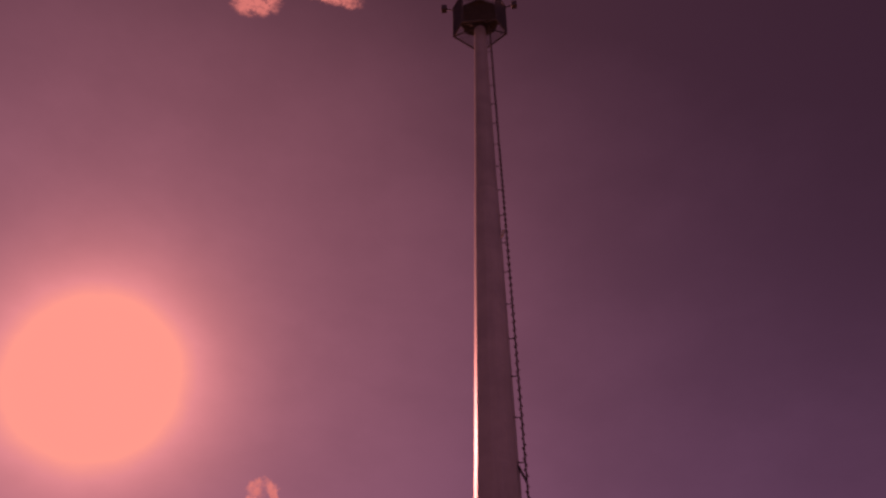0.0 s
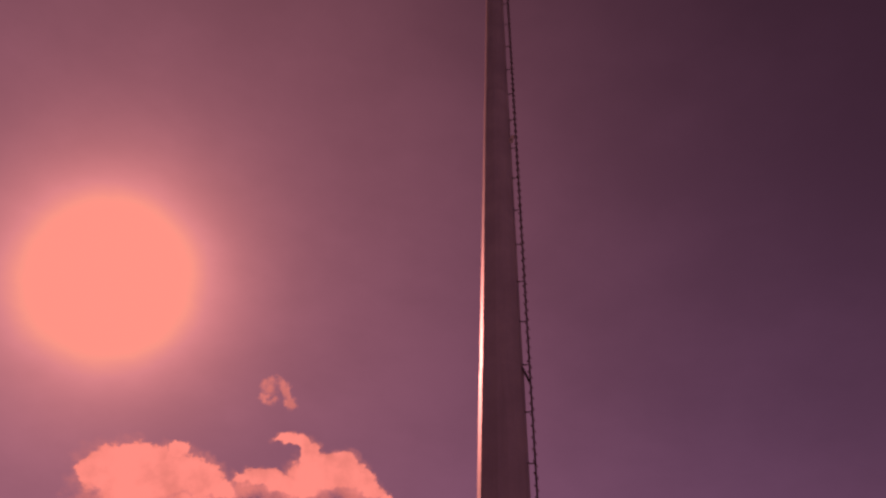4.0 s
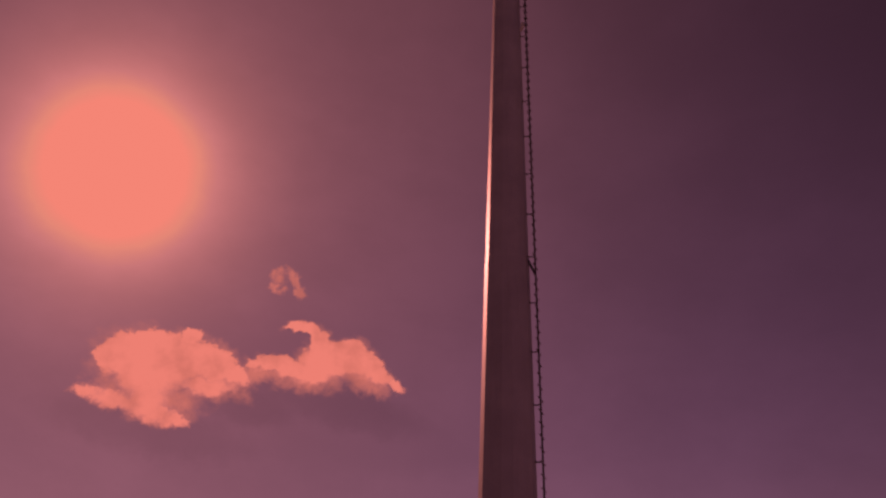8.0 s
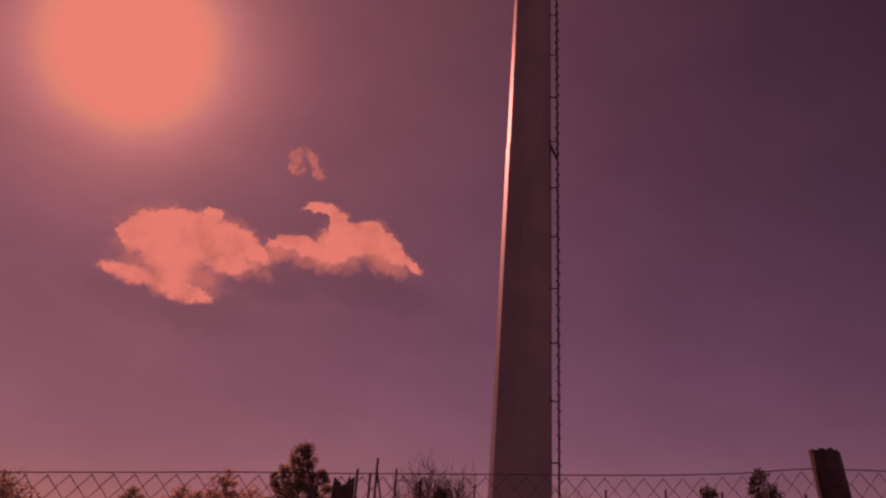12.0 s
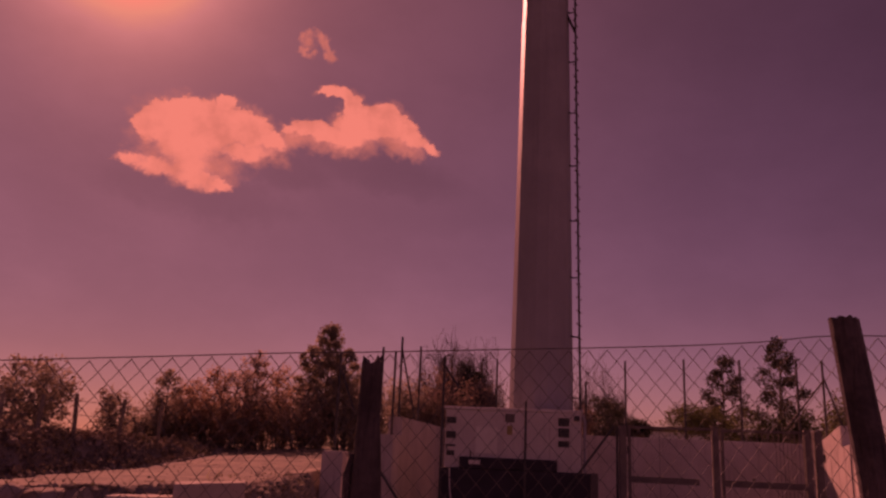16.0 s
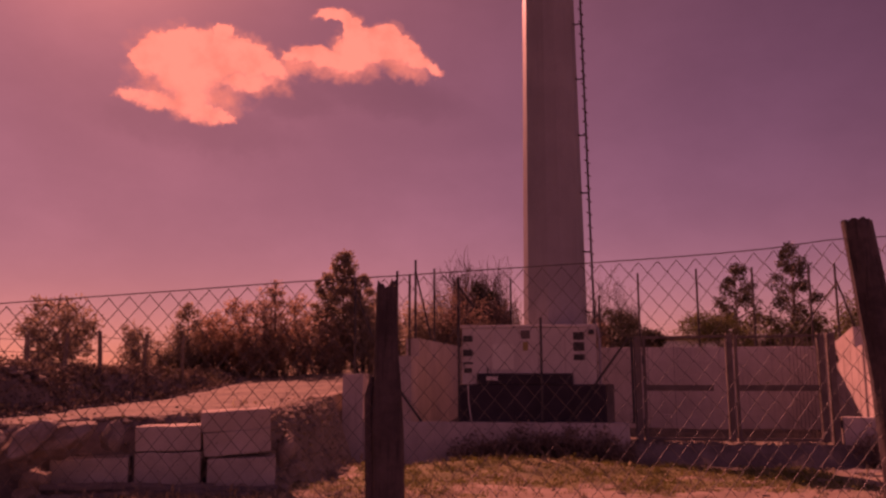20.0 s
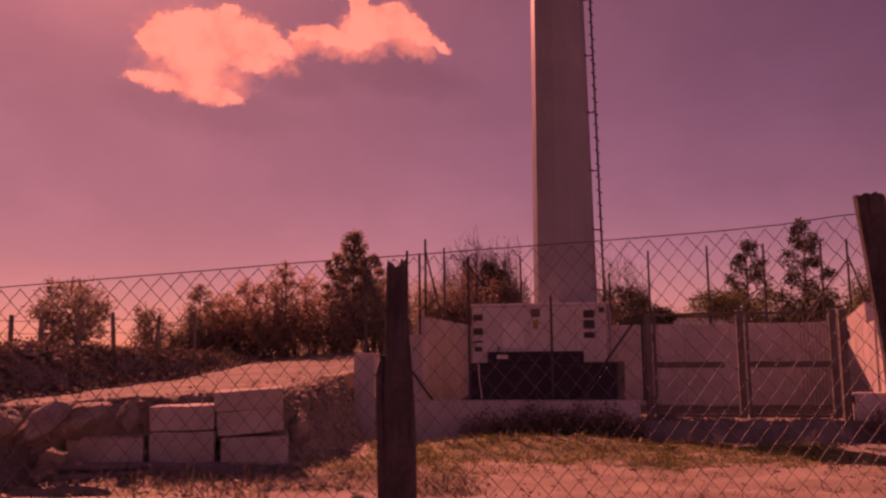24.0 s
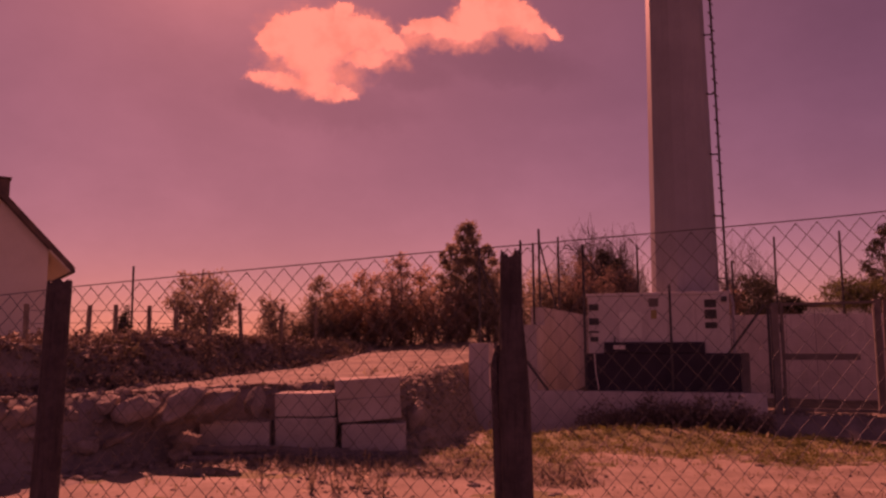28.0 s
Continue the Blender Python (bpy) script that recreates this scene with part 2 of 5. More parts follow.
VENT = material("vent_black", ((0.03, 0.03, 0.03), (0.06, 0.06, 0.06)), 9.0, 0.6, 0.2, 0.1, 60)
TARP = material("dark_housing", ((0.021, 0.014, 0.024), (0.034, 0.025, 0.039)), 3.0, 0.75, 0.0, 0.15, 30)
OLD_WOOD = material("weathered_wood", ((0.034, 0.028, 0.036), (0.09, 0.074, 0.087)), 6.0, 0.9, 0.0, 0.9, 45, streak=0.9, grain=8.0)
TIMBER = material("grey_timber", ((0.12, 0.10, 0.10), (0.22, 0.185, 0.18)), 5.0, 0.9, 0.0, 0.7, 40, streak=0.5, grain=6.0)
STAKE = material("stake_wood", ((0.18, 0.14, 0.11), (0.30, 0.24, 0.19)), 8.0, 0.9, 0.0, 0.5, 45, streak=0.4)
WIRE = material("fence_wire", ((0.075, 0.073, 0.075), (0.15, 0.145, 0.147)), 12.0, 0.6, 0.35, 0.0, 90)
DIRT = material("dirt", ((0.235, 0.185, 0.145), (0.39, 0.32, 0.26), (0.285, 0.225, 0.175)), 1.3, 0.95, bump=0.9, fine_scale=13, spot=(0.17, 0.132, 0.103))
TRACK = material("gravel_track", ((0.125, 0.1, 0.08), (0.26, 0.213, 0.17), (0.175, 0.142, 0.113)), 1.6, 0.95, bump=0.9, fine_scale=13, spread=(0.4, 0.6), spot=(0.15, 0.122, 0.097))
SOIL = material("dark_soil", ((0.150, 0.124, 0.118), (0.285, 0.243, 0.231)), 2.5, 0.95, bump=0.9, fine_scale=16, spot=(0.20, 0.17, 0.135))
TURF = material("dry_turf", ((0.085, 0.098, 0.034), (0.20, 0.188, 0.075), (0.25, 0.22, 0.16)), 1.6, 0.95, bump=0.8, fine_scale=18, spot=(0.08, 0.085, 0.045))
EARTH = material("cut_earth", ((0.25, 0.195, 0.155), (0.40, 0.32, 0.26), (0.33, 0.25, 0.185)), 1.8, 0.95, bump=0.9, fine_scale=15, spot=(0.19, 0.15, 0.12))
FIELD = material("field", ((0.10, 0.10, 0.04), (0.20, 0.17, 0.09)), 0.4, 0.95, bump=0.5, fine_scale=6)
STONE = material("field_stone", ((0.21, 0.165, 0.145), (0.39, 0.325, 0.29), (0.30, 0.215, 0.165)), 4.5, 0.92, bump=1.0, fine_scale=22, spot=(0.15, 0.115, 0.10))
BLOCK = material("cast_block", ((0.39, 0.335, 0.30), (0.54, 0.475, 0.43), (0.44, 0.37, 0.32)), 2.6, 0.92, bump=0.5, fine_scale=24, spot=(0.27, 0.225, 0.195))
PLASTER = material("plaster", ((0.70, 0.63, 0.52), (0.78, 0.71, 0.60)), 0.8, 0.9, bump=0.15, fine_scale=20)
ROOF = material("roof_tile", ((0.10, 0.07, 0.06), (0.20, 0.13, 0.10)), 3.0, 0.9, bump=0.5, fine_scale=20)
WHITE_WALL = material("white_wall", ((0.66, 0.64, 0.60), (0.78, 0.76, 0.72)), 0.8, 0.9, bump=0.1, fine_scale=20)
SIGN = material("faded_yellow", ((0.30, 0.23, 0.09), (0.38, 0.29, 0.13)), 9.0, 0.6, 0.0, 0.05, 60, spot=(0.10, 0.08, 0.05))
PALE_TRANSLUCENT = material("pale_translucent", ((0.80, 0.80, 0.80), (0.88, 0.88, 0.88)), 3.0, 0.3, bump=0, transmit=0.8)
BARK = material("bark", ((0.108, 0.081, 0.063), (0.234, 0.180, 0.144)), 6.0, 0.95, bump=0.8, fine_scale=30)
LEAF_GREEN = material("leaf_green", ((0.083, 0.102, 0.048), (0.173, 0.188, 0.090)), 2.0, 0.6, bump=0, island=0.5, transmit=0.55)
LEAF_OLIVE = material("leaf_olive", ((0.28, 0.242, 0.195), (0.44, 0.38, 0.305)), 2.0, 0.6, bump=0, island=0.3, transmit=0.7)
LEAF_AUTUMN = material("leaf_autumn", ((0.40, 0.275, 0.205), (0.58, 0.41, 0.305)), 2.0, 0.6, bump=0, island=0.3, transmit=0.72)
LEAF_DRY = material("leaf_dry", ((0.38, 0.295, 0.255), (0.56, 0.445, 0.38)), 2.0, 0.7, bump=0, island=0.3, transmit=0.72)
LEAF_RUST = material("leaf_rust", ((0.20, 0.145, 0.122), (0.36, 0.255, 0.21)), 2.0, 0.7, bump=0, island=0.4, transmit=0.5)
TWIG = material("twig", ((0.11, 0.09, 0.088), (0.19, 0.155, 0.15)), 5.0, 0.9, bump=0.2, fine_scale=40)
LEAF_DARK = material("leaf_dark", ((0.05, 0.055, 0.04), (0.10, 0.105, 0.07)), 2.0, 0.6, bump=0, island=0.4, transmit=0.18)
BRAMBLE = material("bramble", ((0.125, 0.092, 0.075), (0.29, 0.22, 0.175), (0.17, 0.135, 0.085)), 1.6, 0.8, bump=0, island=0.55, transmit=0.15)
GRASS = material("grass", ((0.10, 0.115, 0.034), (0.23, 0.225, 0.075)), 1.2, 0.8, bump=0, island=0.4, transmit=0.4)
STRAW = material("straw", ((0.30, 0.255, 0.175), (0.43, 0.37, 0.26)), 2.0, 0.8, bump=0, island=0.4, transmit=0.4)


# ---------------------------------------------------------------- mesh helpers
def mesh_of(bm, name, mat, smooth=False):
    bmesh.ops.recalc_face_normals(bm, faces=bm.faces)
    me = bpy.data.meshes.new(name)
    bm.to_mesh(me)
    bm.free()
    for m in (mat if isinstance(mat, (list, tuple)) else [mat]):
        me.materials.append(m)
    if smooth:
        me.shade_smooth()
    return me


def part(name, bm, mat, parent=None, label="", smooth=False):
    ob = new(name, bm if isinstance(bm, bpy.types.Mesh) else mesh_of(bm, name, mat, smooth))
    if parent is not None:
        ob.parent = parent
    if label:
        ob["label"] = label
    return ob


def thing(name, place, label, category, group="", kind="", turn=0.0):
    ob = new(name)
    ob.empty_display_size = 0.1
    ob.matrix_basis = pose(*place, 0, 0, turn)
    return tagged(ob, label, category, group, kind)


def add_box(bm, lo, hi, bevel=0.0, m=None):
    res = bmesh.ops.create_cube(bm, size=1.0)
    size = [b - a for a, b in zip(lo, hi)]
    mid = [(a + b) / 2 for a, b in zip(lo, hi)]
    bmesh.ops.transform(bm, matrix=Matrix.Translation(mid) @ Matrix.Diagonal((*size, 1)), verts=res["verts"])
    verts = res["verts"]
    if bevel:
        edges = list({e for v in verts for e in v.link_edges})
        out = bmesh.ops.bevel(bm, geom=edges, offset=bevel, segments=2, affect="EDGES", profile=0.6)
        verts = list({v for f in out["faces"] for v in f.verts} | {v for v in verts if v.is_valid})
    if m is not None:
        bmesh.ops.transform(bm, matrix=m, verts=verts)
    return verts


def box(lo, hi, bevel=0.0, m=None):
    bm = bmesh.new()
    add_box(bm, lo, hi, bevel, m)
    return bm


def add_tube(bm, points, radii, sides=6, cap=True):
    rings = []
    pts = [Vector(p) for p in points]
    side = None
    for i, p in enumerate(pts):
        d = (pts[min(i + 1, len(pts) - 1)] - pts[max(i - 1, 0)]).normalized()
        if side is None:
            side = d.orthogonal().normalized()
        side = (side - d * side.dot(d))
        side = side.normalized() if side.length > 1e-5 else d.orthogonal().normalized()
        up = d.cross(side)
        r = radii[i] if isinstance(radii, (list, tuple)) else radii
        rings.append([bm.verts.new(p + (side * math.cos(a) + up * math.sin(a)) * r)
                      for a in (2 * math.pi * k / sides for k in range(sides))])
    for a, b in zip(rings, rings[1:]):
        for k in range(sides):
            bm.faces.new((a[k], a[(k + 1) % sides], b[(k + 1) % sides], b[k]))
    if cap and sides > 2:
        bm.faces.new(rings[0][::-1])
        bm.faces.new(rings[-1])
    return rings


def tube(points, radii, sides=6):
    bm = bmesh.new()
    add_tube(bm, points, radii, sides)
    return bm


def prism(outline, lo, hi, axis="y"):
    """A polygon of (a, b) pairs swept from lo to hi: axis y sweeps (x, z), axis x sweeps (y, z), axis z sweeps (x, y)."""
    bm = bmesh.new()

    def place(a, b, c):
        return {"y": (a, c, b), "x": (c, a, b), "z": (a, b, c)}[axis]
    near = [bm.verts.new(place(a, b, lo)) for a, b in outline]
    far = [bm.verts.new(place(a, b, hi)) for a, b in outline]
    bm.faces.new(near)
    bm.faces.new(far[::-1])
    for i in range(len(outline)):
        j = (i + 1) % len(outline)
        bm.faces.new((near[i], far[i], far[j], near[j]))
    return bm


def at(az, dist, z=0.0):
    a = radians(az)
    return Vector((dist * math.sin(a), dist * math.cos(a), z))


# ---------------------------------------------------------------- ground
def step(a, b, t):
    t = min(max((t - a) / (b - a), 0.0), 1.0)
    return t * t * (3 - 2 * t)


EDGE = [(-9.5, -30.0), (-7.6, 3.0), (-7.0, 6.2), (-6.62, 7.9), (-6.05, 9.15), (-3.75, 10.3), (-3.9, 12.5), (-4.45, 15.8), (-4.45, 40.0)]
BANK = [(-12.0, -30.0), (-8.6, 3.0), (-7.75, 7.0), (-7.5, 8.8), (-8.3, 14.6), (-8.6, 19.5), (-10.0, 24.0), (-16.0, 32.0), (-22.0, 60.0)]


def side_of(line, x, y):
    """Signed distance from a line of points: positive on its left."""
    best, sign = 1e9, 1.0
    for (ax, ay), (bx, by) in zip(line, line[1:]):
        dx, dy = bx - ax, by - ay
        t = min(max(((x - ax) * dx + (y - ay) * dy) / (dx * dx + dy * dy), 0.0), 1.0)
        d = math.hypot(x - ax - t * dx, y - ay - t * dy)
        if d < best:
            best, sign = d, 1.0 if dx * (y - ay) - dy * (x - ax) > 0 else -1.0
    return best * sign


def height(x, y):
    rough = noise.noise((x * 0.7, y * 0.7, 0.0)) * 0.04 + noise.noise((x * 2.6, y * 2.6, 5.0)) * 0.018
    far = math.hypot(x, y)
    yard = -0.12 * step(9.5, 12.5, y) - 0.22 * step(12.8, 15.6, y)
    yard += 0.16 * math.exp(-((x + 0.7) / 1.7) ** 2 - ((y - 13.2) / 1.1) ** 2)
    yard -= 0.26 * math.exp(-((x + 3.0) / 1.0) ** 2) * step(12.6, 14.4, y)
    yard += 0.06 * (1 - step(-4.0, -2.2, x)) * step(5.0, 7.0, y) * (1 - step(9.2, 10.2, y))
    yard += 0.045 * noise.noise((x * 0.5, y * 2.4, 81.0)) * step(4.0, 6.5, y) * (1 - step(10.5, 12.0, y))
    yard += 0.07 * step(10.2, 11.4, y) * noise.noise((x * 1.4, y * 1.8, 50.0))
    if y > (15.9 if x > 1.2 else 16.1):
        yard = 0.03
    if y > 20.2:
        yard = 0.03 + 1.0 * step(27.2, 33.0, y)
    z = yard + rough * (0.4 if 16 < y < 20 and x > -4 else 1.0)
    if x < 2.0:
        s = side_of(EDGE, x, y)
        slope = 0.35 if y < 10.3 else 0.55
        terrace = 0.86 + 0.10 * step(9.0, 13.0, y) * 0.3 + 0.46 * step(13.5, 25.0, y) - 0.1 * step(-6.5, -9.0, x)
        k = step(-slope * 0.8, slope * 0.35, s) if y < 15.8 else step(-0.1, 0.1, s)
        if y < 24 or s > 0:
            z += (terrace + rough - z) * k
        b = side_of(BANK, x, y)
        if b > -0.4:
            top = 1.42 + 0.12 * noise.noise((x * 0.5, y * 0.5, 9.0))
            low = 1.0 - 0.75 * step(15.0, 22.0, y)
            k = step(-0.02, 0.34, b + 0.16 * noise.noise((x * 1.7, y * 1.7, 14.0)))
            z += max(top - z, 0.0) * k * (0.25 + 0.75 * low if low < 1 else 1.0)
    if far > 70:
        z -= (far - 70) * 0.012
    return z


def axis_steps(lo, hi, fine, edge):
    out = list(np.arange(lo, hi + 1e-6, fine))
    gap, v = fine, hi
    while v < edge:
        gap *= 1.22
        v += gap
        out.append(v)
    gap, v = fine, lo
    while v > -edge:
        gap *= 1.22
        v -= gap
        out.insert(0, v)
    return out


XS, YS = axis_steps(-11.0, 7.0, 0.16, 2600.0), axis_steps(3.0, 24.0, 0.16, 2600.0)


def ground_kind(x, y):
    wob = noise.noise((x * 1.1, y * 1.1, 3.0)) * 0.5 + noise.noise((x * 3.1, y * 3.1, 8.0)) * 0.25
    b = side_of(BANK, x, y) if x < 3 else -9
    s = side_of(EDGE, x, y) if x < 3 else -9
    if math.hypot(x, y) > 45:
        return 4
    if b > -0.45 + wob * 0.4 and y < 26:
        return 2
    if s > (0.34 + wob * 0.3 if y < 10.3 else 0.45 + wob * 0.4):
        return 1 if y < 25 else 4
    if s > -0.7 - wob * 0.7 and y > 10.2 and x < -2.6:
        return 5
    if y > 27.3:
        return 4
    if y > 15.9:
        return 1
    if y > 14.5 + wob * 0.5:
        return 2
    line = 10.7 - 1.3 * math.exp(-((x + 2.5) / 1.2) ** 2) + wob * 3.4 + 1.2 * noise.noise((x * 0.5, y * 0.4, 31.0)) + 0.4 * step(-1.0, 3.0, x)
    line += 1.5 * noise.noise((x * 8.3, y * 8.3, 33.0))
    if y > line and x < 4:
        return 3
    if s > -0.9 - wob * 0.6 and x < -3.4:
        return 2
    if noise.noise((x * 0.9, y * 1.5, 21.0)) > 0.32 and x < -1 and y > 5:
        return 3
    return 0


verts = [(x, y, height(x, y)) for y in YS for x in XS]
nx = len(XS)
faces, kinds = [], []
for j in range(len(YS) - 1):
    for i in range(nx - 1):
        faces.append((j * nx + i, j * nx + i + 1, (j + 1) * nx + i + 1, (j + 1) * nx + i))
        kinds.append(ground_kind((XS[i] + XS[i + 1]) / 2, (YS[j] + YS[j + 1]) / 2))
me = bpy.data.meshes.new("ground")
me.from_pydata(verts, [], faces)
for m in (DIRT, TRACK, SOIL, TURF, FIELD, EARTH):
    me.materials.append(m)
me.polygons.foreach_set("material_index", kinds)
me.shade_smooth()
tagged(new("ground", me), "bare sunlit dirt with dry turf and a gravel track", "ground", kind="structure")

# ---------------------------------------------------------------- walls of the compound
FRONT, BACK = 16.0, 20.0


def wall(name, bm, label, mat=CONCRETE):
    return tagged(part(name, bm, mat), label, "wall", kind="structure")


wall("wall_front", box((-3.98, FRONT, -0.6), (1.30, FRONT + 0.28, 0.41), 0.012), "low stained grey concrete wall with shrubs before it", CONCRETE_OLD)
wall("wall_front_east", box((5.20, FRONT, -0.6), (10.5, FRONT + 0.28, 0.55), 0.012), "low stained grey concrete wall beside the gate", CONCRETE_OLD)
wall("wall_pillar", box((-4.42, FRONT - 0.05, -0.6), (-3.99, FRONT + 0.42, 1.37), 0.012), "grey concrete pillar closing the dirt track")
wall("wall_back", box((-2.2, BACK, -0.1), (6.24, BACK + 0.25, 1.965), 0.012), "tall grey cast concrete wall with formwork marks")
back = bpy.data.objects["wall_back"]
for row_ in range(6):
    x = -2.15 - (row_ % 2) * 0.5
    while x < 6.2:
        x0, x1 = max(x, -2.18), min(x + 1.46, 6.2)
        if x1 - x0 > 0.2:
            part("panel", box((x0, BACK - 0.006, 0.05 + row_ * 0.318), (x1, BACK + 0.004, 0.05 + row_ * 0.318 + 0.308), 0.003), CONCRETE, back)
        x += 1.47
wall("wall_west", prism([(16.30, -0.4), (16.30, 1.74), (17.3, 1.74), (17.3, 2.13), (27.0, 2.13), (27.0, -0.4)], -3.36, -3.06, "x"),
     "stepped grey concrete wall rising towards the back")
wall("wall_east", prism([(16.30, -0.4), (16.30, 1.44), (17.70, 1.46), (17.70, 1.95), (18.21, 1.89), (18.24, 2.34), (19.27, 2.08), (20.24, 1.96), (20.24, -0.4)], 6.25, 6.47, "x"),
     "sunlit concrete wall stepping down towards the gate")
east = bpy.data.objects["wall_east"]
for k in range(9):
    y = 16.34 + k * 0.43
    top = 1.40 if y < 17.2 else 1.84
    part("panel", box((6.243, y, 0.0), (6.253, y + 0.405, top), 0.003), CONCRETE, east)
wall("gate_threshold", box((1.31, FRONT - 0.02, -0.5), (5.19, FRONT + 0.35, 0.02), 0.015), "worn concrete threshold under the gate")

# ---------------------------------------------------------------- tower
TX, TY = -0.085, 18.0


def shaft_radius(z):
    return 0.709 - 0.01336 * (z - 1.5)


tower = thing("telecom_tower", (TX, TY, 0.03), "tall tapered grey steel mast with side ladder and cage platform", "mast")
cuts = [0.0, 11.9, 22.8, 34.4]
for i, (a, b) in enumerate(zip(cuts, cuts[1:])):
    fat = 0.012 * (1 - i)
    bm = bmesh.new()
    rings = []
    for k in range(9):
        z = a - (0.3 if i else 0.0) + (b - a + (0.3 if i else 0.0)) * k / 8
        r = (shaft_radius(z) + fat) / math.cos(math.pi / 16) * 0.99
        rings.append([bm.verts.new((-r * math.cos(math.pi * (q + 0.5) / 8), r * math.sin(math.pi * (q + 0.5) / 8), z)) for q in range(16)])
    for lower, upper in zip(rings, rings[1:]):
        for q in range(16):
            bm.faces.new((lower[q], lower[(q + 1) % 16], upper[(q + 1) % 16], upper[q]))
    part("shaft_section", bm, STEEL, tower)

# ladder seen edge on
LADDER_TURN = radians(17)


def ladder_at(z, off, lean=0.0):
    r = shaft_radius(z) + off
    return Vector((r * math.cos(LADDER_TURN) - lean * math.sin(LADDER_TURN), -r * math.sin(LADDER_TURN) + lean * -math.cos(LADDER_TURN), z - 0.03))


ladder = part("ladder", tube([ladder_at(0.9, 0.19), ladder_at(34.6, 0.19)], 0.024, 6), DARK_STEEL, tower, "dark steel climbing ladder")
z = 1.0
while z < 34.5:
    bm = tube([ladder_at(z, 0.19, -0.2), ladder_at(z, 0.19, 0.2)], 0.014, 5)
    part("rung", bm, DARK_STEEL, ladder)
    z += 0.30
for k in range(-8, 16):
    z = 1.5 + 18 * (0.5892 + 0.07473 * k)
    bm = tube([ladder_at(z + 0.04, -0.02), ladder_at(z, 0.06), ladder_at(z, 0.18)], [0.03, 0.016, 0.016], 6)
    part("bracket", bm, DARK_STEEL, tower)
z = 1.5 + 18 * 0.572
part("cable_bridge", tube([ladder_at(z + 0.28, -0.02), ladder_at(z + 0.1, 0.05), ladder_at(z - 0.15, 0.15), ladder_at(z - 0.2, 0.17)], 0.032, 6), DARK_STEEL, tower)
z = 1.5 + 18 * 1.062
# small translucent white box giving the bright spot beside the ladder
lamp = part("beacon", box((-0.05, -0.06, -0.16), (0.05, 0.06, 0.16), 0.03, Matrix.Translation(ladder_at(z, 0.06)) @ Matrix.Rotation(0.25, 4, "Y")), PALE_TRANSLUCENT, tower, "small white translucent box beside the ladder")

# cage platform
PZ = 33.9
corners = [(-1.2, -0.05), (-0.75, -0.75), (0.75, -0.75), (1.2, -0.05), (0.0, 0.85)]
low = [Vector((x, y, PZ)) for x, y in corners]
high = [Vector((x * 1.02, y * 1.02, PZ + 2.6)) for x, y in corners]
platform = part("platform", tube(low + [low[0]], 0.045, 6), DARK_STEEL, tower, "dark steel cage platform")
part("top_rail", tube(high + [high[0]], 0.05, 6), DARK_STEEL, platform)
for a, b in zip(low, high):
    part("post", tube([a, b], 0.035, 6), DARK_STEEL, platform)
for i in range(len(low)):
    j = (i + 1) % len(low)
    bm = bmesh.new()
    for s in range(1, 18):
        add_tube(bm, [low[i].lerp(low[j], s / 18), high[i].lerp(high[j], s / 18)], 0.016, 4)
    for s in range(1, 8):
        add_tube(bm, [low[i].lerp(high[i], s / 8), low[j].lerp(high[j], s / 8)], 0.010, 4)
    part("mesh_panel", bm, DARK_STEEL, platform)
    part("arm", tube([(0, 0, PZ + 0.8), low[i]], 0.035, 6), DARK_STEEL, platform)
bm = tube([(0, 0, PZ + 1.55), (0, 0, PZ + 1.62)], [0.98, 1.0], 8)
part("floor_plate", bm, DARK_STEEL, platform)
part("flange", tube([(0, 0, PZ + 0.6), (0, 0, PZ + 0.75)], [0.42, 0.42], 24), DARK_STEEL, platform)
for sx in (-1, 1):
    part("antenna_arm", tube([(sx * 1.2, 0, PZ + 2.5), (sx * 1.62, -0.1, PZ + 2.6)], 0.03, 6), DARK_STEEL, platform)
    part("antenna", box((-0.13, -0.12, -0.2), (0.13, 0.12, 0.22), 0.05, Matrix.Translation((sx * 1.66, -0.1, PZ + 2.55))), DARK_STEEL, platform)

# ---------------------------------------------------------------- equipment shelter
shelter = thing("equipment_shelter", (-0.64, 16.45, 0.03), "pale painted equipment shelter with black vents beneath the mast", "shelter")
part("body", box((-1.37, 0, 0), (1.37, 0.72, 2.27), 0.015), SHELTER, shelter)
for x in (-0.84, 0.26):
    part("door_handle", box((x - 0.012, -0.045, 1.32), (x + 0.012, -0.002, 1.46), 0.005), DARK_STEEL, shelter, "small dark door handle")
part("roof", box((-1.40, -0.03, 2.272), (1.41, 0.75, 2.33), 0.012), SHELTER, shelter)
for x in (-0.78, -0.18, 0.2, 0.74):
    part("panel_seam", box((x - 0.012, -0.008, 0.3), (x + 0.012, 0.004, 2.2)), CONCRETE_OLD, shelter)
for x, z, w, h in ((-1.25, 2.05, 0.20, 0.13), (-1.25, 1.76, 0.20, 0.14), (-1.25, 1.55, 0.20, 0.04), (-1.25, 1.40, 0.16, 0.10),
                   (1.02, 2.09, 0.22, 0.16), (1.02, 1.88, 0.22, 0.18), (1.02, 1.66, 0.22, 0.12)):
    vent = part("vent", box((x - w / 2, -0.012, z - h / 2), (x + w / 2, 0.03, z + h / 2), 0.004), VENT, shelter, "black louvred vent")
    for k in range(3):
        zz = z - h / 2 + (k + 0.5) * h / 3
        part("louvre", box((x - w / 2, -0.02, zz - 0.008), (x + w / 2, -0.010, zz + 0.008)), DARK_STEEL, vent)

